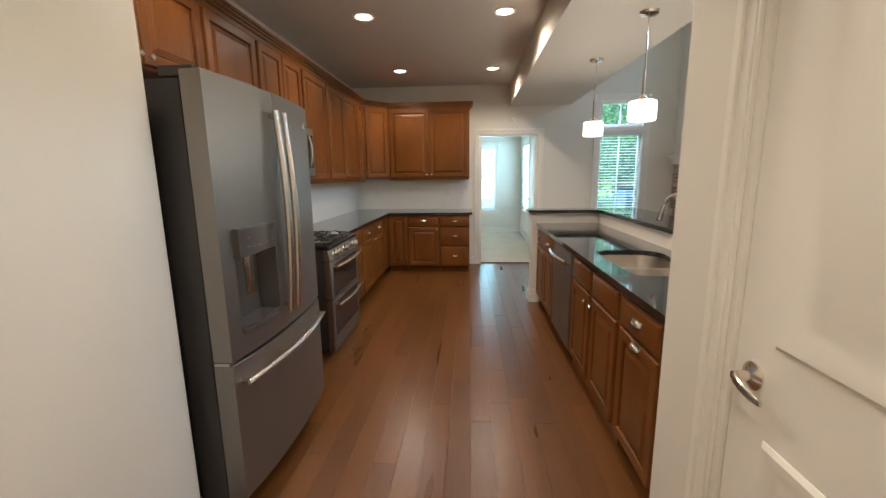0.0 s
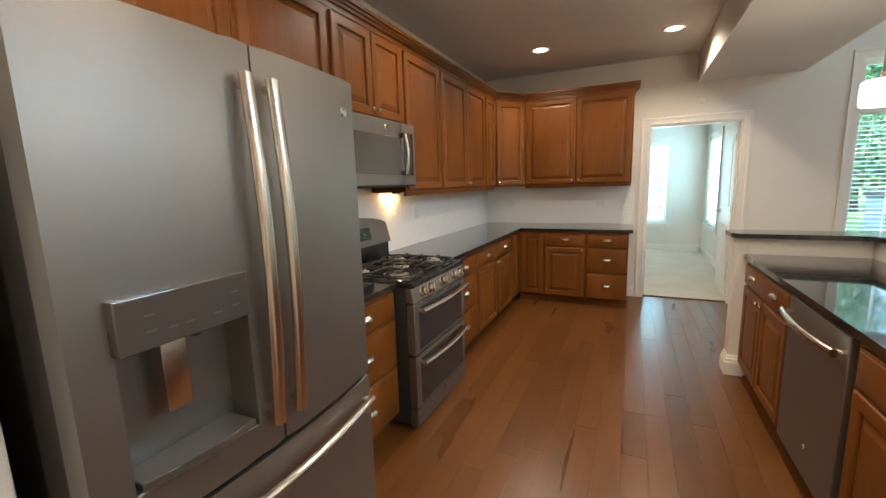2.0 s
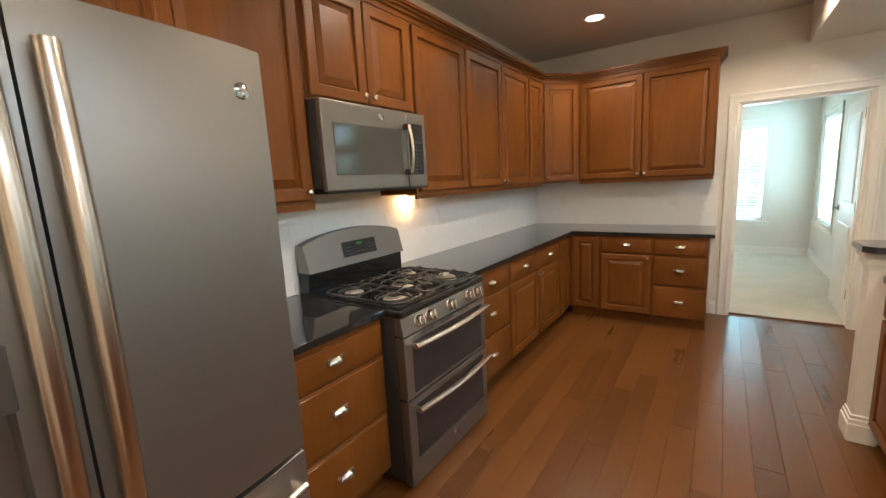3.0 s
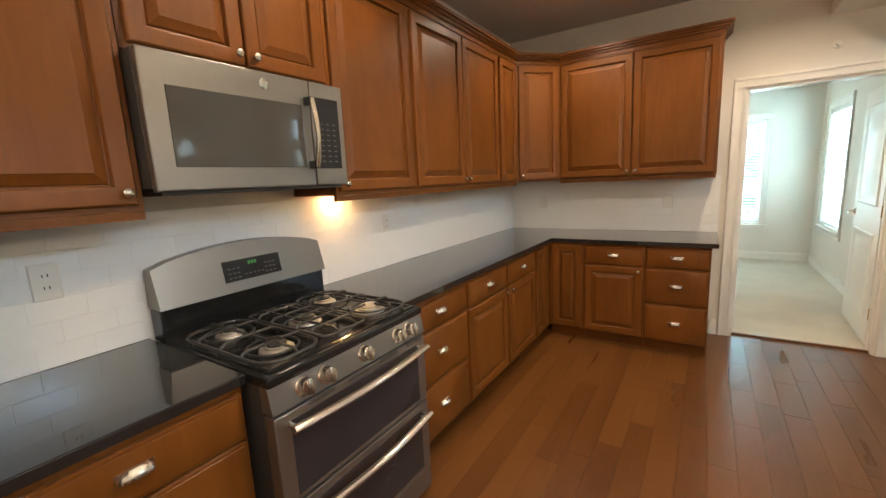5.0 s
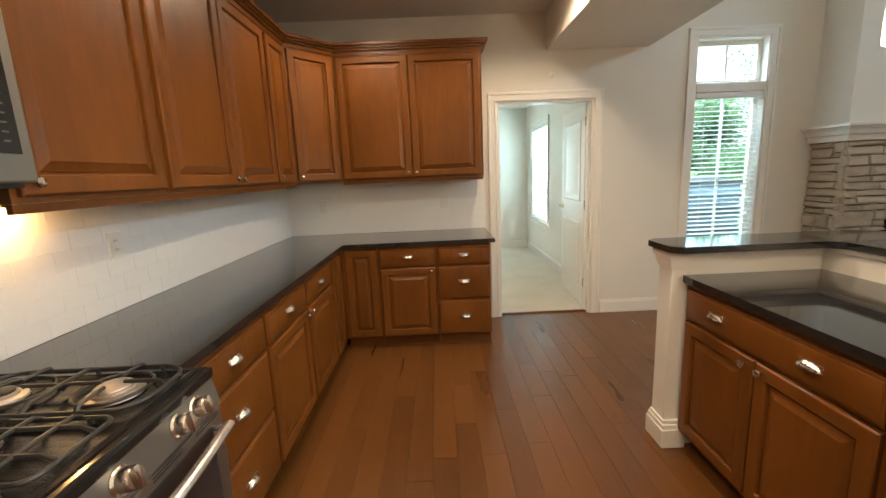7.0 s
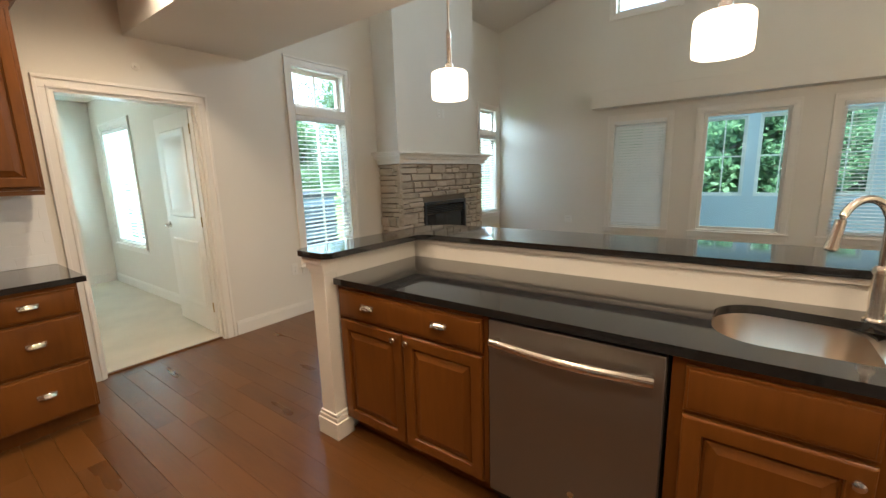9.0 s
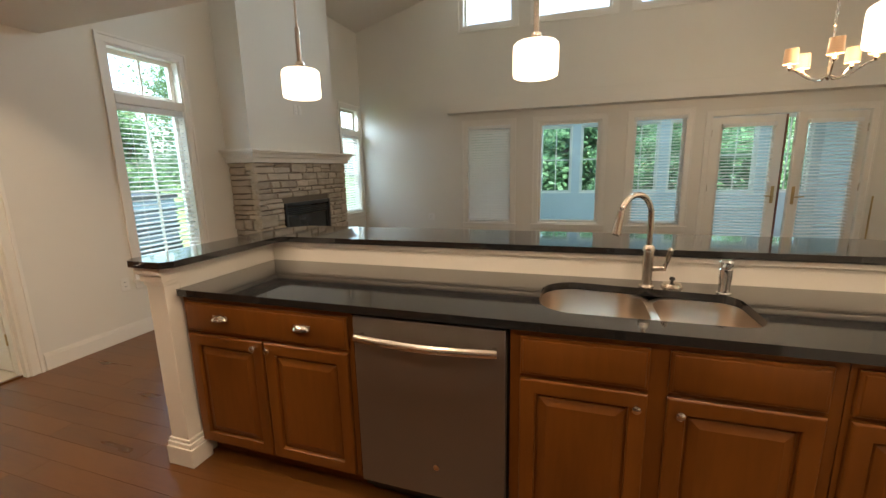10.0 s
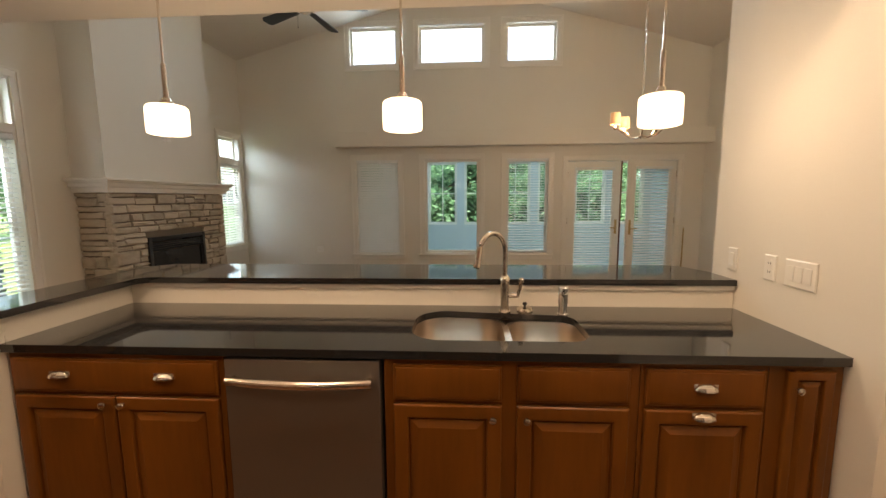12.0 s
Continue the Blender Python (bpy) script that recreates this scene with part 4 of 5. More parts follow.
part("drip_tray", prism(bmesh.new(), [(-0.206, RY0 + 0.01), (-0.118, RY0 + 0.01), (-0.104, RY0 + 0.08), (-0.097, 2.355), (-0.097, RY1 - 0.08), (-0.104, RY1 - 0.01), (-0.206, RY1 - 0.01)], RZ0 + 0.0, RZ0 + 0.022, bevel=0.004), PANELGLASS, left, "dark shiny curved drip tray")
right = part("door", bowed(FM + 0.003, FY1, 0.715, FT), SLATE, fr)
part("badge", lathe([(0.021, 0), (0.021, 0.003), (0.017, 0.005), (0, 0.005)], 20, m=Matrix.Translation((front_x(3.005) - 0.001, 3.005, 1.737)) @ Matrix.Rotation(math.pi / 2, 4, "Y")), CHROME, right, "round chrome badge")
drawer = part("freezer_drawer", bowed(FY0, FY1, 0.085, 0.70), SLATE, fr)
for y, owner in ((FM - 0.042, left), (FM + 0.042, right)):
    x = front_x(y)
    h = part("handle", sweep(arc((x + 0.030, y, 0.80), (x + 0.030, y, 1.760), (0.024, 0, 0), 17), 0.020, 12, flat=0.75, up=(1, 0, 0)), STEEL, owner, "long bowed steel handle")
    for z in (0.835, 1.735):
        part("handle_mount", sweep([(x - 0.004, y, z), (x + 0.036, y, z)], 0.013, 10), STEEL, h)
h = part("handle", sweep(arc((-0.098, FY0 + 0.035, 0.618), (-0.098, FY1 - 0.035, 0.618), (0.042, 0, 0), 17), 0.0155, 12, flat=0.8), STEEL, drawer, "long bowed steel handle")
for y in (FY0 + 0.05, FY1 - 0.05):
    part("handle_mount", sweep([(-0.145, y, 0.618), (-0.092, y, 0.618)], 0.012, 10), STEEL, h)
for y in (FY0 + 0.035, FY1 - 0.035):
    part("hinge_cover", boxes((-0.30, -0.165, y - 0.03, y + 0.03, FT - 0.026, FT + 0.014), bevel=0.006), SLATE_SIDE, fr)
for y in (FY0 + 0.012, FY1 - 0.012):
    part("hinge", boxes((-0.214, -0.150, y - 0.012, y + 0.012, 0.701, 0.714)), NICKEL, fr)

# ---- gas range ----
RA, RB = 3.733, 4.508
RC = (RA + RB) / 2
rg = thing("gas_range", (-0.65, RC, 0), "slate grey gas range with two ovens and five burners", "range")
part("body", boxes((LEFT + 0.03, -0.335, RA + 0.004, RB - 0.004, 0.03, 0.885), bevel=0.003), SLATE_SIDE, rg)
part("cooktop", boxes((LEFT + 0.06, -0.288, RA, RB, 0.878, 0.914), bevel=0.010), ENAMEL, rg, "shiny black enamel cooktop")
part("cooktop_well", rings(RB - RA - 0.05, 0.54, [(0, 0), (0, 0.004), (0.012, 0.006), (0.03, 0.0005)]), ENAMEL, rg, m=Matrix.Translation((-0.315, RC, 0.9135)) @ Matrix.Rotation(math.pi / 2, 4, "Z"))
# sloping front with the knobs
bm = bmesh.new()
v = [[bm.verts.new((x, y, z)) for x, z in ((-0.335, 0.795), (-0.282, 0.795), (-0.300, 0.880), (-0.335, 0.880))] for y in (RA + 0.002, RB - 0.002)]
for i in range(4):
    bm.faces.new((v[0][i], v[0][(i + 1) % 4], v[1][(i + 1) % 4], v[1][i]))
bm.faces.new(v[0])
bm.faces.new(v[1])
front = part("knob_panel", bm, SLATE, rg)
KNOBM = mesh_of("knob", lathe([(0.032, 0), (0.032, 0.004), (0.027, 0.008), (0.0265, 0.030), (0.023, 0.035), (0, 0.036)], 24), STEEL)
GRIP = mesh_of("knob_grip", boxes((-0.027, 0.027, -0.007, 0.007, 0.033, 0.045), bevel=0.003), STEEL)
for y in (3.855, 3.945, RC + 0.012, 4.325, 4.405):
    km = Matrix.Translation((-0.291, y, 0.838)) @ Matrix.Rotation(radians(78), 4, "Y")
    k = part("knob", KNOBM, STEEL, front, "brushed steel burner knob", m=km)
    part("knob_grip", GRIP, STEEL, k, m=km)
for z0, z1, hz in ((0.475, 0.785, 0.745), (0.135, 0.465, 0.425)):
    d = part("oven_door", boxes((-0.335, -0.283, RA + 0.004, RB - 0.004, z0, z1), bevel=0.006), SLATE, rg)
    part("oven_window", boxes((-0.2845, -0.2805, RA + 0.06, RB - 0.06, z0 + 0.02, z1 - 0.03), bevel=0.002), OVENGLASS, d, "smoked glass oven window")
    h = part("oven_handle", sweep(arc((-0.245, RA + 0.04, hz), (-0.245, RB - 0.04, hz), (0.024, 0, 0), 15), 0.0165, 12, flat=0.8), STEEL, d, "bowed steel oven handle")
    for y in (RA + 0.055, RB - 0.055):
        part("handle_mount", sweep([(-0.295, y, hz), (-0.24, y, hz)], 0.010, 8), STEEL, h)
for i in range(4):
    for j in range(2):
        y = RA + 0.13 + i * 0.17
        part("vent_slot", boxes((-0.2826, -0.2816, y, y + 0.11, 0.770 + j * 0.009, 0.773 + j * 0.009)), DARKPLASTIC, rg)
kick = part("toe_panel", boxes((-0.335, -0.286, RA + 0.004, RB - 0.004, 0.02, 0.128), bevel=0.004), SLATE, rg)
part("badge", lathe([(0.012, 0), (0.012, 0.002), (0, 0.003)], 16, m=Matrix.Translation((-0.2865, RC, 0.105)) @ Matrix.Rotation(math.pi / 2, 4, "Y")), CHROME, kick)
# back guard
bm = bmesh.new()
n = 12
front_pts, back_pts = [], []
for i in range(n + 1):
    s = i / n
    y = RA + 0.0 + (RB - RA) * s
    top = 1.185 + 0.058 * math.sin(math.pi * s) ** 0.7
    front_pts.append((bm.verts.new((-0.905, y, 1.035)), bm.verts.new((-0.945, y, top))))
    back_pts.append((bm.verts.new((LEFT + 0.02, y, 1.035)), bm.verts.new((LEFT + 0.03, y, top))))
for i in range(n):
    a, b, c, d = front_pts[i], front_pts[i + 1], back_pts[i], back_pts[i + 1]
    bm.faces.new((a[0], b[0], b[1], a[1]))
    bm.faces.new((a[1], b[1], d[1], c[1]))
    bm.faces.new((c[0], d[0], b[0], a[0]))
    bm.faces.new((c[1], d[1], d[0], c[0]))
for i in (0, n):
    bm.faces.new((front_pts[i][0], front_pts[i][1], back_pts[i][1], back_pts[i][0]))
guard = part("back_guard", bm, SLATE, rg, "slate grey arched control back")
part("guard_foot", boxes((LEFT + 0.02, -0.925, RA + 0.003, RB - 0.003, 0.905, 1.036), bevel=0.006), ENAMEL, guard)
gm = Matrix.Translation((-0.9090, RC, 1.065)) @ Matrix.Rotation(radians(-10.9), 4, "Y")
panel = part("display", boxes((-0.001, 0.004, -0.135, 0.135, 0.015, 0.105), bevel=0.002), BLACKGLASS, guard, "black glass control display", m=gm)
part("green_digits", boxes((0.0042, 0.0047, -0.022, -0.012, 0.078, 0.092), (0.0042, 0.0047, -0.008, 0.002, 0.078, 0.092), (0.0042, 0.0047, 0.006, 0.016, 0.078, 0.092)), GREENLED, panel, m=gm)
for y in (-0.11, -0.09, -0.07, 0.06, 0.08, 0.10):
    for z in (0.03, 0.05, 0.07):
        part("printed_mark", boxes((0.0042, 0.0046, y - 0.006, y + 0.006, z - 0.002, z + 0.002)), GREYPLASTIC, panel, m=gm)
for y in (-0.04, -0.02, 0.0, 0.02, 0.04):
    part("printed_mark", boxes((0.0042, 0.0046, y - 0.005, y + 0.005, 0.036, 0.040)), GREYPLASTIC, panel, m=gm)
# burners and grates
for x, y, r in ((-0.46, 3.89, 0.042), (-0.75, 3.89, 0.034), (-0.60, RC, 0.048), (-0.46, 4.355, 0.050), (-0.75, 4.355, 0.034)):
    b = part("burner", lathe([(r + 0.018, 0), (r + 0.016, 0.006), (r, 0.009), (r, 0.016), (r - 0.004, 0.018), (0, 0.018)], 24, m=Matrix.Translation((x, y, 0.917))), BURNER, rg, "pale aluminium burner")
    part("burner_cap", lathe([(r - 0.008, 0.018), (r - 0.006, 0.024), (r - 0.012, 0.028), (0, 0.029)], 24, m=Matrix.Translation((x, y, 0.917))), IRON if r != 0.05 else BURNER, b)
W3 = (RB - RA - 0.05) / 3


def rounded_loop(x0, x1, y0, y1, r, z, n=5):
    pts = []
    for cx, cy, a0 in ((x1 - r, y1 - r, 0), (x0 + r, y1 - r, 90), (x0 + r, y0 + r, 180), (x1 - r, y0 + r, 270)):
        for i in range(n):
            a = radians(a0 + 90 * i / (n - 1))
            pts.append((cx + r * math.cos(a), cy + r * math.sin(a), z))
    return pts + [pts[0]]


def finger(bm, p, q, z):
    """A grate finger that rises from the low frame at p and runs level to q."""
    p, q = Vector((*p, 0)), Vector((*q, 0))
    d = q - p
    sweep([p + Vector((0, 0, z - 0.016)), p + d * 0.10 + Vector((0, 0, z - 0.003)), p + d * 0.22 + Vector((0, 0, z)), q + Vector((0, 0, z)), q - d * 0.02 + Vector((0, 0, z - 0.008))], [0.0062, 0.0058, 0.0055, 0.0055, 0.004], 6, bm)


x0, x1, gz = -0.865, -0.332, 0.948
for i in range(3):
    y0, y1 = RA + 0.030 + i * W3, RA + 0.026 + (i + 1) * W3 - 0.006
    cy = (y0 + y1) / 2
    bm = bmesh.new()
    if i == 1:
        sweep(rounded_loop(x0 + 0.02, x1 - 0.02, y0 + 0.012, y1 - 0.012, 0.03, gz - 0.016), 0.0055, 6, bm)
        for x in (x0 + 0.10, x0 + 0.19, (x0 + x1) / 2, x1 - 0.19, x1 - 0.10):
            sweep([(x, y0 + 0.010, gz - 0.014), (x, y0 + 0.03, gz), (x, y1 - 0.03, gz), (x, y1 - 0.010, gz - 0.014)], 0.0055, 6, bm)
        for y in (y0 + 0.07, y1 - 0.07):
            sweep([(x0 + 0.02, y, gz - 0.014), (x0 + 0.05, y, gz - 0.001), (x1 - 0.05, y, gz - 0.001), (x1 - 0.02, y, gz - 0.014)], 0.0055, 6, bm)
    else:
        mid = (x0 + x1) / 2
        sweep(rounded_loop(x0, x1, y0, y1, 0.075, gz - 0.016), 0.006, 6, bm)
        sweep([(mid, y0, gz - 0.016), (mid, y0 + 0.03, gz), (mid, y1 - 0.03, gz), (mid, y1, gz - 0.016)], 0.0058, 6, bm)
        for lo, hi in ((x0, mid), (mid, x1)):
            cx = (lo + hi) / 2
            sweep(rounded_loop(cx - 0.085, cx + 0.085, cy - 0.085, cy + 0.085, 0.08, gz - 0.017), 0.0045, 6, bm)
            finger(bm, (cx, y0), (cx, cy - 0.030), gz)
            finger(bm, (cx, y1), (cx, cy + 0.030), gz)
            outer = lo if lo == x0 else hi
            finger(bm, (outer, cy), (cx + (0.03 if outer > cx else -0.03), cy), gz)
            finger(bm, (mid, cy), (cx + (0.03 if mid > cx else -0.03), cy), gz)
    for x in (x0 + 0.08, x1 - 0.08, (x0 + x1) / 2):
        for y in (y0 + 0.004, y1 - 0.004) if i != 1 else (y0 + 0.014, y1 - 0.014):
            sweep([(x, y, gz - 0.014), (x, y, 0.917)], 0.007, 6, bm)
    part("grate", bm, IRON, rg, "black cast-iron grate")

# ---- microwave ----
MA, MB, MZ0, MZ1, MX = 3.668, 4.452, 1.468, 1.888, -0.625
mw = thing("microwave_oven", (-0.8, 4.06, MZ0), "slate grey over-range microwave oven with dark glass door", "microwave")
part("body", boxes((LEFT + 0.01, MX - 0.03, MA, MB, MZ0 + 0.012, MZ1), bevel=0.003), SLATE_SIDE, mw)
SPLIT = 4.275
door = part("microwave_door", boxes((MX - 0.03, MX, MA, SPLIT - 0.002, MZ0, MZ1), bevel=0.006), SLATE, mw)
part("door_glass", boxes((MX - 0.004, MX + 0.0025, MA + 0.065, SPLIT - 0.045, MZ0 + 0.075, MZ1 - 0.10), bevel=0.002), MWGLASS, door, "dark reflective door glass")
ctl = part("control_panel", boxes((MX - 0.03, MX, SPLIT + 0.002, MB, MZ0, MZ1), bevel=0.006), SLATE, mw)
part("keypad", boxes((MX - 0.004, MX + 0.0025, SPLIT + 0.018, MB - 0.03, MZ0 + 0.07, MZ1 - 0.06), bevel=0.002), BLACKGLASS, ctl)
for j in range(8):
    for i in range(3):
        y, z = SPLIT + 0.045 + i * 0.035, MZ0 + 0.10 + j * 0.022
        part("printed_mark", boxes((MX + 0.0027, MX + 0.0031, y - 0.008, y + 0.008, z - 0.002, z + 0.002)), GREYPLASTIC, ctl)
part("badge", lathe([(0.019, 0), (0.019, 0.002), (0.015, 0.004), (0, 0.004)], 20, m=Matrix.Translation((MX, 4.07, MZ1 - 0.045)) @ Matrix.Rotation(math.pi / 2, 4, "Y")), CHROME, door, "round chrome badge")
h = part("handle", sweep(arc((MX + 0.035, SPLIT - 0.02, MZ0 + 0.075), (MX + 0.035, SPLIT - 0.02, MZ1 - 0.075), (0.022, 0, 0), 13), 0.0115, 12, flat=0.8, up=(1, 0, 0)), STEEL, door, "bowed steel handle")
for z in (MZ0 + 0.085, MZ1 - 0.085):
    part("handle_mount", boxes((MX, MX + 0.04, SPLIT - 0.034, SPLIT - 0.006, z - 0.016, z + 0.016), bevel=0.004), SLATE_SIDE, h)
part("vent_grille", boxes((LEFT + 0.02, MX - 0.02, MA + 0.02, MB - 0.02, MZ0 - 0.012, MZ0 + 0.012), bevel=0.003), SLATE_SIDE, mw)
puck = thing("under_cabinet_light", (-0.95, 4.70, UB), "small round lit lamp under the wall cabinet", "cabinet light")
part("housing", lathe([(0.0, 0.0), (0.036, 0.0), (0.036, -0.014), (0.030, -0.016)], 20, m=Matrix.Translation((-0.95, 4.70, UB))), SLATE_SIDE, puck)
part("lens", lathe([(0.0, -0.015), (0.030, -0.015), (0.030, -0.0145)], 20, m=Matrix.Translation((-0.95, 4.70, UB))), CANLIGHT, puck, "lit amber lens")

# ---- dishwasher ----
dw = thing("dishwasher", (1.85, 3.98, 0), "slate grey dishwasher with a bowed steel handle", "dishwasher")
part("body", boxes((1.62, 2.20, 3.68, 4.318, 0.05, TOP - 0.04)), SLATE_SIDE, dw)
dd = part("dishwasher_door", boxes((1.577, 1.619, 3.683, 4.312, 0.105, 0.868), bevel=0.005), SLATE, dw)
part("kick_plate", boxes((1.66, 1.675, 3.685, 4.31, 0.0, 0.10)), SLATE_SIDE, dw)
h = part("handle", sweep(arc((1.545, 4.285, 0.79), (1.545, 3.71, 0.79), (-0.028, 0, 0), 15), 0.0165, 12, flat=1.1), STEEL, dd, "bowed steel handle")
for y in (4.27, 3.725):
    part("handle_mount", sweep([(1.58, y, 0.79), (1.54, y, 0.79)], 0.012, 8), STEEL, h)
part("badge", lathe([(0.013, 0), (0.013, 0.002), (0, 0.003)], 16, m=Matrix.Translation((1.577, 3.965, 0.245)) @ Matrix.Rotation(-math.pi / 2, 4, "Y")), CHROME, dd)

# ---- lamps ----
# the last one, at (0.5, 0.3), is an added, unseen fixture in the hall
for x, y in [*CANS, (0.5, 0.3)]:
    c = thing("ceiling_light", (x, y, CEIL), "round recessed ceiling light, lit warm white", "ceiling light", "recessed lights")
    part("trim_ring", lathe([(0.068, -0.001), (0.085, -0.010), (0.098, -0.003), (0.098, 0.0)], 28, m=Matrix.Translation((x, y, CEIL))), TRIM, c)
    part("lens", lathe([(0, -0.004), (0.068, -0.004), (0.068, -0.001)], 28, m=Matrix.Translation((x, y, CEIL))), CANLIGHT, c, "lit frosted lens")
for x, y in PENDANTS:
    p = thing("pendant_light", (x, y, BEAM_Z), "brushed nickel pendant with a lit white drum shade", "pendant light", "bar pendants")
    mm = Matrix.Translation((x, y, 0))
    part("canopy", lathe([(0, BEAM_Z - 0.032), (0.02, BEAM_Z - 0.03), (0.058, BEAM_Z - 0.018), (0.064, BEAM_Z - 0.001)], 24, m=mm), NICKEL, p)
    part("rod", lathe([(0.0055, 2.13), (0.0055, BEAM_Z - 0.03)], 10, m=mm), NICKEL, p)
    part("sleeve", lathe([(0.0, 1.96), (0.012, 1.96), (0.012, 2.13), (0.0, 2.135)], 14, m=mm), NICKEL, p)
    part("cap", lathe([(0.034, 1.942), (0.032, 1.955), (0.022, 1.962), (0.020, 1.975), (0, 1.976)], 20, m=mm), NICKEL, p)
    part("shade", lathe([(0.0, 1.810), (0.080, 1.807), (0.089, 1.812), (0.091, 1.83), (0.091, 1.915), (0.089, 1.930), (0.080, 1.939), (0.0, 1.942)], 36, m=mm), SHADE, p, "glowing white glass drum shade").visible_shadow = False

cx, cy, cz = CHANDELIER
ch = thing("chandelier", (cx, cy, cz), "nickel five-arm chandelier with small amber shades", "chandelier")
part("column", lathe([(0, cz), (0.012, cz + 0.01), (0.03, cz + 0.03), (0.014, cz + 0.05), (0.012, cz + 0.16), (0.024, cz + 0.19), (0.011, cz + 0.22), (0.009, cz + 0.40), (0.018, cz + 0.42), (0, cz + 0.44)], 16, m=Matrix.Translation((cx, cy, 0))), NICKEL, ch)
top = RIDGE_Z - abs(RIDGE_Y - cy) * (RIDGE_Z - EAVE) / (NORTH - RIDGE_Y)
bm = bmesh.new()
z, k = cz + 0.44, 0
while z < top - 0.05:
    ring = [(cx + (0.011 * math.cos(t * math.pi / 4) if k % 2 else 0), cy + (0 if k % 2 else 0.011 * math.cos(t * math.pi / 4)), z + 0.02 + 0.02 * math.sin(t * math.pi / 4)) for t in range(9)]
    sweep(ring, 0.0022, 5, bm)
    z, k = z + 0.031, k + 1
part("chain", bm, NICKEL, ch)
part("canopy", lathe([(0, top - 0.05), (0.03, top - 0.045), (0.06, top - 0.02), (0.06, top + 0.02)], 20, m=Matrix.Translation((cx, cy, 0))), NICKEL, ch)
for i in range(5):
    a = i * 2 * math.pi / 5 + 0.3
    ca, sa = math.cos(a), math.sin(a)
    pts = [(cx + ca * r, cy + sa * r, cz + zz) for r, zz in ((0.012, 0.04), (0.06, 0.015), (0.12, 0.02), (0.18, 0.06), (0.23, 0.10), (0.27, 0.11))]
    arm = part("arm", sweep(pts, 0.007, 8), NICKEL, ch)
    mm = Matrix.Translation((cx + ca * 0.27, cy + sa * 0.27, cz))
    part("candle_cup", lathe([(0.008, 0.10), (0.022, 0.125), (0.012, 0.135), (0.010, 0.175), (0, 0.176)], 14, m=mm), NICKEL, arm)
    part("shade", lathe([(0.052, 0.155), (0.048, 0.275), (0.046, 0.275), (0.050, 0.155), (0.052, 0.155)], 20, m=mm), FABRIC, arm, "small amber fabric shade").visible_shadow = False

FX, FYY, FZ = 4.6, 5.08, 3.54
fan = thing("ceiling_fan", (FX, FYY, FZ), "dark-bladed ceiling fan on a downrod, at rest", "ceiling fan")
ftop = RIDGE_Z - abs(RIDGE_Y - FYY) * (RIDGE_Z - EAVE) / (NORTH - RIDGE_Y)
part("downrod", lathe([(0.012, FZ + 0.1), (0.012, ftop + 0.01)], 10, m=Matrix.Translation((FX, FYY, 0))), NICKEL, fan)
part("motor", lathe([(0, -0.07), (0.06, -0.065), (0.10, -0.03), (0.11, 0.03), (0.08, 0.08), (0.03, 0.11), (0, 0.11)], 24, m=Matrix.Translation((FX, FYY, FZ))), NICKEL, fan)
for i in range(5):
    a = i * 72 + 62
    bm = prism(bmesh.new(), [(0.14, -0.05), (0.62, -0.07), (0.66, -0.04), (0.66, 0.04), (0.62, 0.07), (0.14, 0.05)], -0.004, 0.004)
    part("blade", bm, SOOT, fan, m=Matrix.Translation((FX, FYY, FZ - 0.02)) @ Matrix.Rotation(radians(a), 4, "Z") @ Matrix.Rotation(radians(12), 4, "X"))
part("pull_chain", sweep([(FX, FYY + 0.08, FZ - 0.06), (FX, FYY + 0.08, FZ - 0.20), (FX, FYY + 0.08, FZ - 0.22)], [0.002, 0.002, 0.006], 6), NICKEL, fan)

# ---- fireplace ----
BX0, BX1, BY0 = 3.95, 5.66, 6.925
SX1, SZ = 5.85, 1.575
FO = (4.40, 5.37, 0.28, 1.075)
structure("wall_chimney_breast", boxes((BX0, BX1, BY0, NORTH, SZ, 4.3)), WALL, "tall cream chimney breast above the mantel", "wall")
fp = thing("fireplace", (4.9, 7.0, 0), "ledge-stone fireplace with a black firebox", "fireplace")
core = boxes((BX0 + 0.03, FO[0], BY0 + 0.015, NORTH, 0, SZ), (FO[1], SX1 - 0.03, BY0 + 0.015, NORTH, 0, SZ), (FO[0], FO[1], BY0 + 0.015, NORTH, FO[3], SZ), (FO[0], FO[1], BY0 + 0.015, NORTH, 0, FO[2]), (FO[0], FO[1], NORTH - 0.05, NORTH, FO[2], FO[3]))
core = part("core", core, MORTAR, fp)
fb = part("firebox", boxes((FO[0], FO[0] + 0.045, BY0 - 0.02, BY0 + 0.03, FO[2], FO[3]), (FO[1] - 0.045, FO[1], BY0 - 0.02, BY0 + 0.03, FO[2], FO[3]), (FO[0] + 0.045, FO[1] - 0.045, BY0 - 0.02, BY0 + 0.03, FO[3] - 0.05, FO[3]), (FO[0] + 0.045, FO[1] - 0.045, BY0 - 0.02, BY0 + 0.03, FO[2], FO[2] + 0.06), bevel=0.004), SOOT, fp, "black metal firebox surround")
for i in range(4):
    part("louvre", boxes((FO[0] + 0.05, FO[1] - 0.05, BY0 - 0.012, BY0 + 0.02, FO[3] - 0.085 - i * 0.024, FO[3] - 0.07 - i * 0.024), bevel=0.003), SOOT, fb)
part("fire_glass", boxes((FO[0] + 0.045, FO[1] - 0.045, BY0 + 0.012, BY0 + 0.018, FO[2] + 0.06, FO[3] - 0.17)), BLACKGLASS, fb)

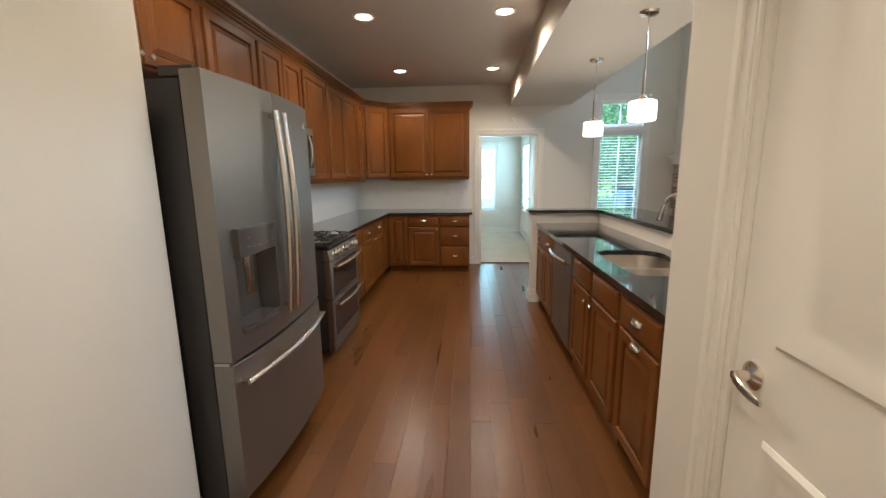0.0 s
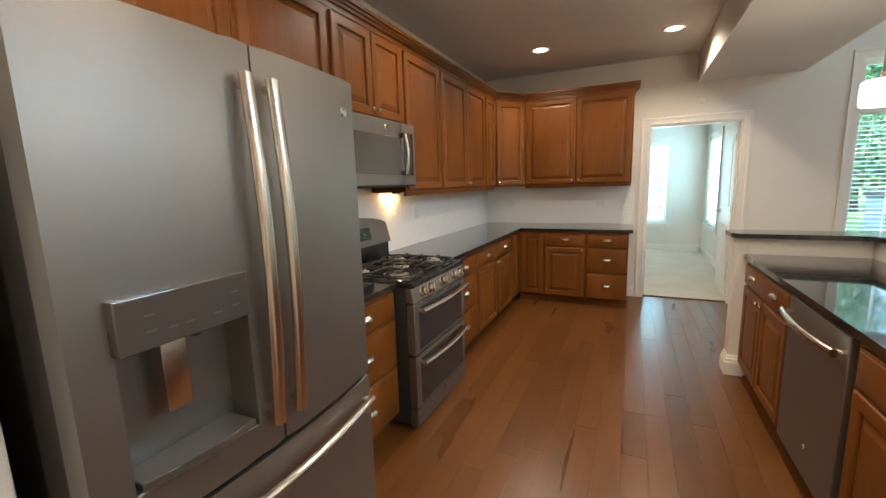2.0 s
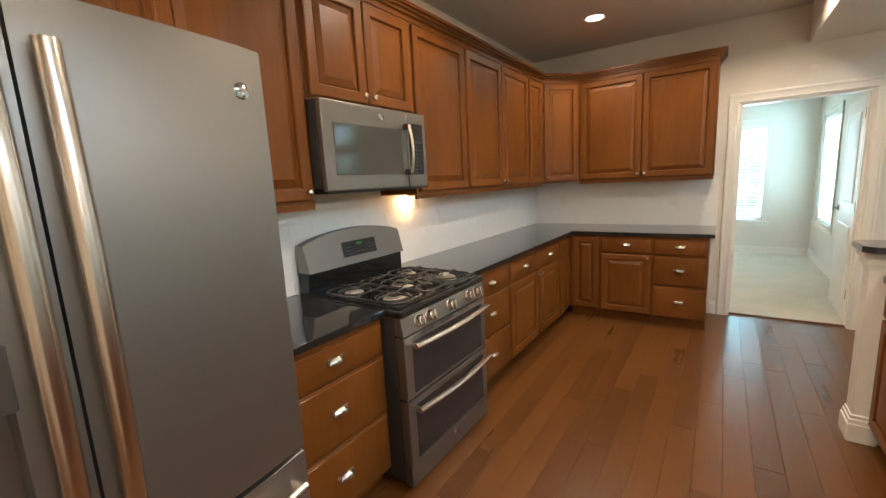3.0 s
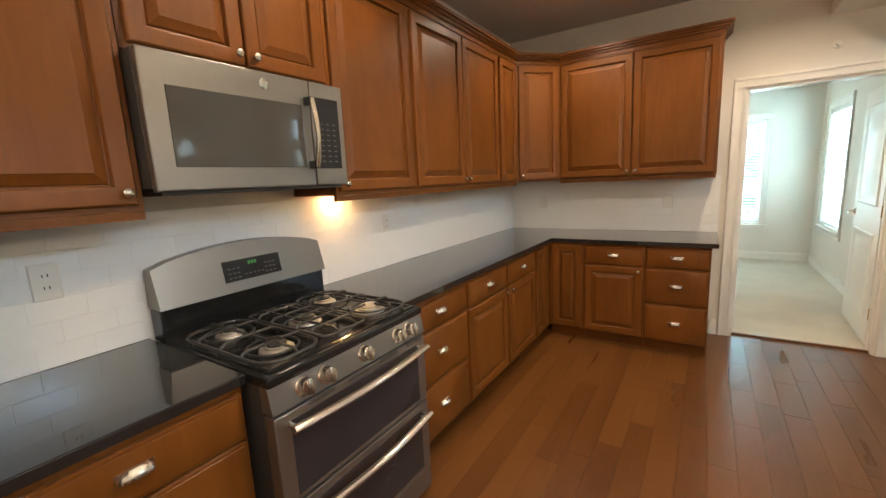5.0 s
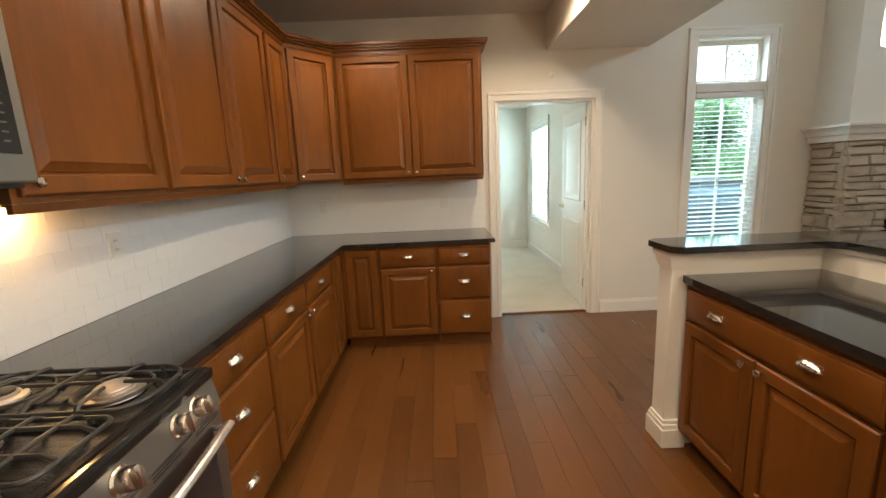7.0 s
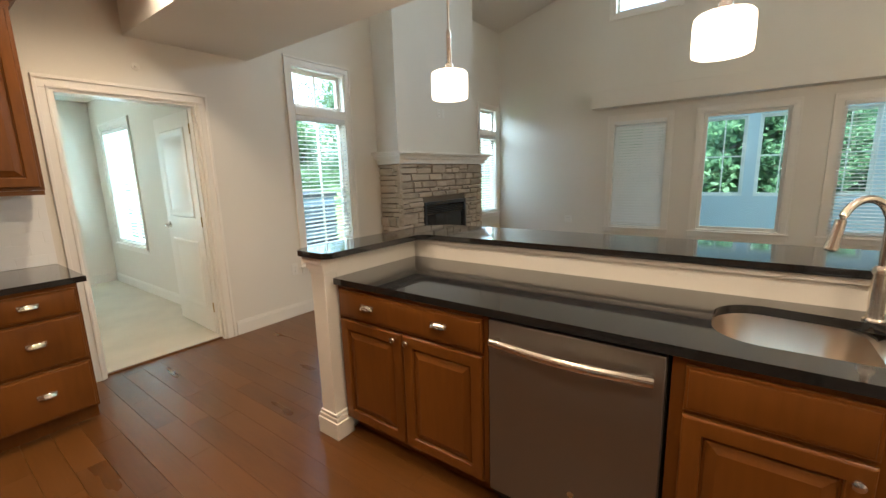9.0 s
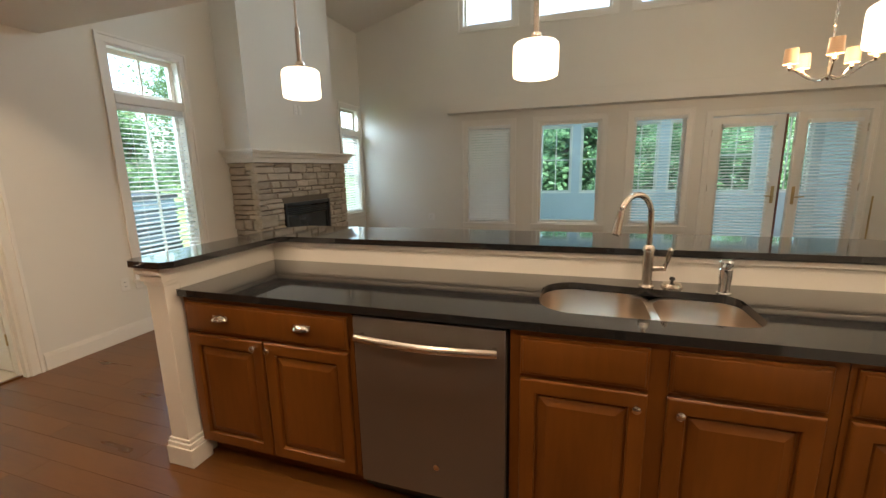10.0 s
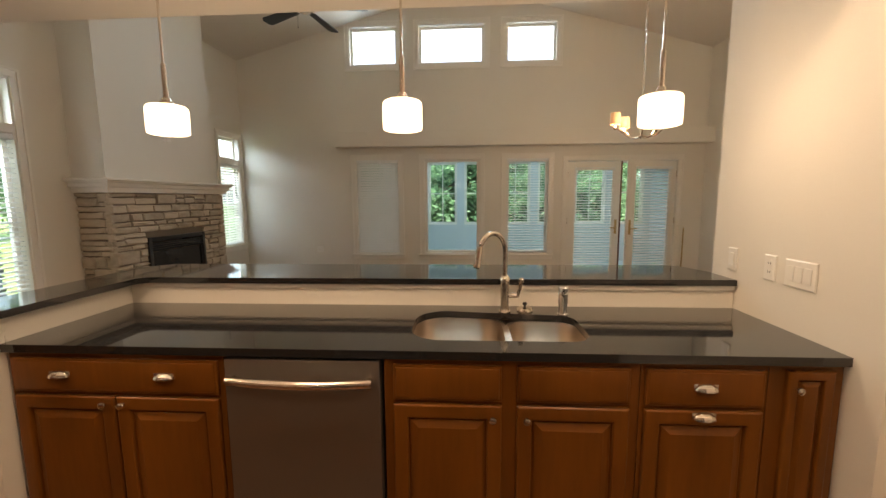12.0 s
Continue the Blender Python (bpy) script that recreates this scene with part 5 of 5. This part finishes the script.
mantel = thing("mantel_shelf", (4.9, 6.95, SZ), "white painted stepped mantel shelf on stone", "mantel")
for out, z0, z1 in ((0.03, SZ + 0.002, SZ + 0.055), (0.06, SZ + 0.055, SZ + 0.10), (0.085, SZ + 0.10, SZ + 0.118), (0.11, SZ + 0.118, SZ + 0.145)):
    part("moulding", boxes((BX0 - out, SX1 + 0.03 + out, BY0 - out - 0.01, NORTH - 0.002, z0, z1), bevel=0.004), TRIM, mantel)

# ---- plates on walls ----
def plate(name, m, w, h, slots, label, category):
    p = thing(name, m.translation, label, category, category + "s")
    part("cover", rings(w, h, [(0, 0), (0, 0.003), (0.004, 0.006), (0.006, 0.006)]), PLASTIC, p, m=m @ Matrix.Translation((0, -h / 2, 0.0005)))
    for kind, u in slots:
        if kind == "rocker":
            part("rocker", boxes((u - 0.016, u + 0.016, -0.033, 0.033, 0.006, 0.0095), bevel=0.002), PLASTIC, p, m=m)
        else:
            for v in (-0.02, 0.02):
                s = part("socket", lathe([(0.017, 0.006), (0.017, 0.0075), (0, 0.0075)], 16, m=Matrix.Translation((u, v, 0))), PLASTIC, p, m=m)
                part("socket_slot", boxes((u - 0.008, u - 0.005, v - 0.004, v + 0.006, 0.0076, 0.0079), (u + 0.005, u + 0.008, v - 0.004, v + 0.006, 0.0076, 0.0079)), DARKPLASTIC, s, m=m)
    return p


plate("light_switch", facing((0, 1), (2.278, 1.95, 1.171)), 0.072, 0.118, [("rocker", 0)], "white single rocker switch on the cream wall", "switch")
plate("wall_outlet", facing((0, 1), (2.013, 1.95, 1.169)), 0.072, 0.118, [("socket", 0)], "white power outlet on the cream wall", "outlet")
plate("light_switch", facing((0, 1), (1.841, 1.95, 1.167)), 0.165, 0.118, [("rocker", -0.046), ("rocker", 0), ("rocker", 0.046)], "white triple rocker switch on the cream wall", "switch")
for y in (3.469, 5.144):
    plate("wall_outlet", facing((1, 0), (LEFT + 0.009, y, 1.2)), 0.075, 0.12, [("socket", 0)], "white power outlet in the tiled splashback", "outlet")
for x in (-0.682, 0.469):
    plate("wall_outlet", facing((0, -1), (x, NORTH - 0.009, 1.185)), 0.075, 0.12, [("rocker", 0)], "white outlet plate in the tiled splashback", "outlet")
plate("wall_outlet", facing((0, -1), (2.648, NORTH, 0.50)), 0.072, 0.118, [("socket", 0)], "white power outlet low on the cream wall", "outlet")
plate("wall_outlet", facing((-1, 0), (EAST, 5.95, 0.62)), 0.12, 0.118, [("socket", -0.025), ("socket", 0.025)], "white double outlet on the great room wall", "outlet")
plate("wall_outlet", facing((0, -1), (4.78, BY0, 2.24)), 0.072, 0.118, [("socket", 0)], "white outlet plate on the chimney breast", "outlet")
plate("wall_outlet", facing((0, -1), (4.87, BY0, 2.24)), 0.072, 0.118, [("rocker", 0)], "white cable plate on the chimney breast", "outlet")
tagged(part("wall_sprinkler", lathe([(0, 0.022), (0.010, 0.022), (0.012, 0.008), (0.026, 0.006), (0.028, 0.0)], 18, m=facing((0, -1), (1.493, NORTH, 2.295))), TRIM), "small round white sprinkler above the doorway", "sprinkler")

bar = thing("security_bar", (7.07, -0.24, 0), "slim brown door security bar leaning by the porch doors", "door bar")
part("rod", sweep([(7.07, -0.24, 0.0), (7.085, -0.25, 0.98)], 0.010, 8), BRASS, bar)
part("rubber_foot", lathe([(0, 0), (0.018, 0), (0.016, 0.03), (0.011, 0.035)], 12, m=Matrix.Translation((7.07, -0.24, 0.0005))), DARKPLASTIC, bar)

# ---- porch and garden ----
structure("floor_porch", boxes((7.24, 9.9, -0.9, 6.2, -0.06, -0.01)), PORCH, "grey painted porch floor", "floor")
structure("ceiling_porch", boxes((7.24, 10.0, -1.0, 6.3, 2.75, 2.85)), PORCH, "pale painted porch ceiling", "ceiling")
structure("wall_porch_ends", boxes((7.24, 9.9, -0.99, -0.9, 0, 2.75), (7.24, 9.9, 6.2, 6.29, 0, 2.75)), PORCH, "pale painted porch end walls", "wall")
bays = [(-0.75 + i * 0.87, -0.75 + i * 0.87 + 0.70) for i in range(8)]
structure("wall_porch", openings(bmesh.new(), "y", 9.9, 0.1, -0.99, 6.29, -0.06, 2.75, [(a, b, 0.86, 2.35) for a, b in bays]), PORCH, "pale panelled porch wall with a row of windows", "wall")
for i, (a, b) in enumerate(bays):
    window("window_%d" % (i + 11), facing((-1, 0), (9.9, (a + b) / 2, 0)), b - a, 0.86, 2.35, "white porch window with a cross of bars", muntins=(1, 1), trim=False)

structure("ground", boxes((-150, 150, 7.43, 200, -0.6, -0.25), (10.0, 150, -150, 7.43, -0.6, -0.25)), GRASS, "mown lawn reaching to the trees", "ground")
structure("ground_edging", boxes((2.3, 9.5, 11.1, 11.3, -0.25, -0.12)), MULCH, "low brick edging on the lawn", "ground")

ac = thing("air_conditioner", (4.35, 9.5, -0.25), "grey-blue outdoor air conditioner on the lawn", "air conditioner")
part("cabinet", boxes((3.95, 4.70, 9.1, 9.85, -0.25, 1.12), bevel=0.03), ACGREY, ac)
part("lid", boxes((3.92, 4.73, 9.07, 9.88, 1.12, 1.20), bevel=0.02), SLATE_SIDE, ac)
for i in range(14):
    part("louvre", boxes((3.945, 4.705, 9.085, 9.10, -0.1 + i * 0.08, -0.06 + i * 0.08)), SLATE_SIDE, ac)


def tree(at, height, crown, leaves, seed, label):
    """A tapered trunk with limbs, and a crown of leaf blades in loose clumps with gaps."""
    rng = random.Random(seed)
    t = thing("tree", at, label, "tree", "garden trees")
    x, y, z = at
    bm = bmesh.new()
    trunk = [(x + rng.uniform(-0.08, 0.08) * i, y + rng.uniform(-0.08, 0.08) * i, z + height * 0.75 * i / 6) for i in range(7)]
    sweep(trunk, [0.18 * (1 - i / 8) for i in range(7)], 8, bm)
    tips = []
    for i in range(16):
        k = rng.randint(1, 6)
        a = rng.uniform(0, 2 * math.pi)
        r = crown * rng.uniform(0.5, 1.0) * (1.15 - 0.1 * k)
        p = Vector(trunk[k])
        q = p + Vector((r * math.cos(a), r * math.sin(a), rng.uniform(0.1, 0.22) * height))
        sweep([p, p.lerp(q, 0.5) + Vector((0, 0, -0.1)), q], [0.06, 0.04, 0.012], 5, bm)
        tips += [q, p.lerp(q, 0.65), p.lerp(q, 0.4)]
    part("trunk", bm, BARK, t)
    verts, faces = [], []
    for i in range(leaves):
        c = tips[rng.randrange(len(tips))]
        d = Vector((rng.gauss(0, 1), rng.gauss(0, 1), rng.gauss(0, 0.7))) * crown * 0.21
        p = c + d
        s = rng.uniform(0.05, 0.11)
        u = Vector((rng.uniform(-1, 1), rng.uniform(-1, 1), rng.uniform(-0.6, 0.6))).normalized()
        w = u.cross(Vector((rng.uniform(-1, 1), rng.uniform(-1, 1), rng.uniform(-1, 1)))).normalized()
        b = len(verts)
        verts += [p - u * s, p + w * s * 0.5, p + u * s, p - w * s * 0.5]
        faces.append((b, b + 1, b + 2, b + 3))
    me = bpy.data.meshes.new("crown")
    me.from_pydata([tuple(v) for v in verts], [], faces)
    me.materials.append(LEAF)
    part("crown", me, LEAF, t)
    return t


T1 = tree((15.0, 3.0, -0.25), 4.6, 1.9, 17000, 5, "leafy green garden tree beyond the porch")
T2 = tree((4.4, 17.0, -0.25), 7.5, 3.0, 22000, 9, "broad leafy green tree on the lawn")
rng = random.Random(4)
for i in range(8):
    a = rng.uniform(0, 360)
    s = rng.uniform(0.75, 1.05)
    copy_thing(T1, Matrix.Translation((rng.uniform(13.5, 21), -6 + i * 1.9 + rng.uniform(-0.5, 0.5), -0.25)) @ Matrix.Rotation(radians(a), 4, "Z") @ Matrix.Scale(s, 4))
for i in range(7):
    copy_thing(T1 if i % 2 else T2, Matrix.Translation((-3 + i * 3.4 + rng.uniform(-0.9, 0.9), rng.uniform(21, 29), -0.25)) @ Matrix.Rotation(radians(rng.uniform(0, 360)), 4, "Z") @ Matrix.Scale(rng.uniform(0.9, 1.4), 4))
# hedge of low shrubs close behind the porch
S1 = tree((13.0, 0.0, -0.25), 2.4, 1.25, 9000, 21, "dense green shrub behind the porch")
for i in range(8):
    copy_thing(S1, Matrix.Translation((13 + rng.uniform(-0.5, 0.9), -3.2 + i * 1.45, -0.25)) @ Matrix.Rotation(radians(rng.uniform(0, 360)), 4, "Z") @ Matrix.Scale(rng.uniform(0.85, 1.3), 4))

# ---- pieces: stones, tiles, planks ----
rng = random.Random(12)


def stone(m, w, h, mat, parent):
    """One ledge stone: a rough block with a broken, rounded face."""
    bm = bmesh.new()
    d = rng.uniform(0.016, 0.036)
    def quad(inset, depth, j):
        pts = []
        for sx, sy in ((-1, -1), (0, -1), (1, -1), (1, 1), (0, 1), (-1, 1)):
            pts.append(bm.verts.new((sx * (w / 2 - inset) + rng.uniform(-j, j), sy * (h / 2 - inset) + rng.uniform(-j, j), depth + rng.uniform(-j, j) * 0.8)))
        return pts
    loops = [quad(0.001, -0.03, 0.0), quad(0.006, d * 0.55, 0.007), quad(0.016, d, 0.009)]
    for p, q in zip(loops, loops[1:]):
        for i in range(6):
            bm.faces.new((p[i], p[(i + 1) % 6], q[(i + 1) % 6], q[i]))
    bm.faces.new(loops[-1])
    part("stone", mesh_of("stone", bm, mat, False), mat, parent, m=m)


def stone_face(base, w, h, hole=None):
    """Courses of uneven stones over a face w by h; base: the pose of its lower left corner as a panel frame."""
    z = 0.0
    while z < h - 0.02:
        ch = min(rng.choice((0.055, 0.07, 0.09, 0.125, 0.15)), h - z)
        u = 0.0
        while u < w - 0.01:
            sw = min(rng.uniform(0.12, 0.38), w - u)
            if w - u - sw < 0.06:
                sw = w - u
            pieces = [(u, u + sw)]
            if hole and z + ch > hole[2] and z < hole[3]:
                pieces = [(u, min(u + sw, hole[0])), (max(u, hole[1]), u + sw)]
            for a, b in pieces:
                if b - a > 0.03:
                    if ch > 0.1 and rng.random() < 0.72:
                        k = rng.uniform(0.33, 0.67) * ch
                        for lo, hi in ((0, k), (k, ch)):
                            stone(base @ Matrix.Translation(((a + b) / 2, z + (lo + hi) / 2, 0)), b - a - 0.002, hi - lo - 0.002, STONE, core)
                    else:
                        stone(base @ Matrix.Translation(((a + b) / 2, z + ch / 2, 0)), b - a - 0.002, ch - 0.002, STONE, core)
            u += sw
        z += ch


stone_face(facing((0, -1), (BX0, BY0 + 0.012, 0)), SX1 - BX0, SZ, (FO[0] - BX0, FO[1] - BX0, FO[2], FO[3]))
stone_face(facing((-1, 0), (BX0 + 0.026, NORTH, 0)), NORTH - BY0, SZ)
stone_face(facing((1, 0), (SX1 - 0.026, BY0, 0)), NORTH - BY0, SZ)

TILES = {}


def tile(w, h):
    key = (round(w, 3), round(h, 3))
    if key not in TILES:
        TILES[key] = mesh_of("tile", rings(w, h, [(0, 0.0), (0, 0.0072), (0.0008, 0.0080)]), TILE)
    return TILES[key]


def splashback(name, n, corner, length, z0, z1, skip=()):
    """White tiles in a running bond on a wall; corner: where u begins."""
    base = facing(n, (*corner, 0))
    back = structure(name, boxes((0, length, z0, z1, 0, 0.0080)), GROUT, "white glazed tile splashback in running bond", "splashback")
    back.matrix_basis = base
    tw, th, g = 0.1524, 0.0762, 0.0011
    r = 0
    z = z0
    while z < z1 - 0.01:
        hh = min(th, z1 - z) - g
        u = -(tw / 2 if r % 2 else 0)
        while u < length - 0.01:
            a, b = max(u, 0), min(u + tw, length)
            if b - a > 0.015:
                part("tile", tile(b - a - g, hh), TILE, back, m=base @ Matrix.Translation(((a + b) / 2, z, 0.001)))
            u += tw
        z += th
        r += 1


splashback("trim_splashback_west", (1, 0), (LEFT, 3.105), NORTH - 3.105 - 0.002, TOP + 0.001, 1.40)
splashback("trim_splashback_north", (0, -1), (LEFT + 0.010, NORTH), 0.855 - LEFT - 0.012, TOP + 0.001, 1.40)

rng = random.Random(7)
PW = 0.127
rest_v, rest_f = [], []
x, row = -0.95, 0
while x < 7.09:
    y = -1.0 - rng.uniform(0, 1.0)
    xe = min(x + PW, 7.095)
    while y < NORTH + 0.05:
        length = rng.choice((0.45, 0.7, 0.9, 1.1, 1.35, 1.6))
        ye = min(y + length, NORTH + 0.058)
        y0 = max(y, -1.0)
        if ye - y0 > 0.03:
            near = -0.6 < x < 2.6 and ye > 0.6
            hz = rng.uniform(-0.0006, 0.0006)
            rows = []
            for inset, z in ((0.0001, -0.011), (0.0003, -0.0010), (0.0009, hz * 0.5)):
                rows.append([(x + inset, y0 + inset, z), (xe - inset, y0 + inset, z), (xe - inset, ye - inset, z), (x + inset, ye - inset, z)])
            verts = [v for r in rows for v in r]
            faces = [(a + i, a + (i + 1) % 4, a + 4 + (i + 1) % 4, a + 4 + i) for a in (0, 4) for i in range(4)] + [(8, 9, 10, 11)]
            if near:
                me = bpy.data.meshes.new("plank")
                me.from_pydata(verts, [], faces)
                me.materials.append(FLOORWOOD)
                part("plank", me, FLOORWOOD, FLOOR)
            else:
                b = len(rest_v)
                rest_v += verts
                rest_f += [tuple(i + b for i in f) for f in faces]
        y = ye
        if ye >= NORTH + 0.05:
            break
    x += PW
    row += 1
me = bpy.data.meshes.new("planks")
me.from_pydata(rest_v, [], rest_f)
me.materials.append(FLOORREST)
ob = part("planks", me, FLOORREST, FLOOR)
tagged(ob, kind="stuff")
structure("trim_threshold", boxes((0.999, 1.870, NORTH + 0.045, NORTH + 0.075, -0.01, 0.016), bevel=0.004), FLOORREST, "dark wood threshold strip in the doorway", "trim")
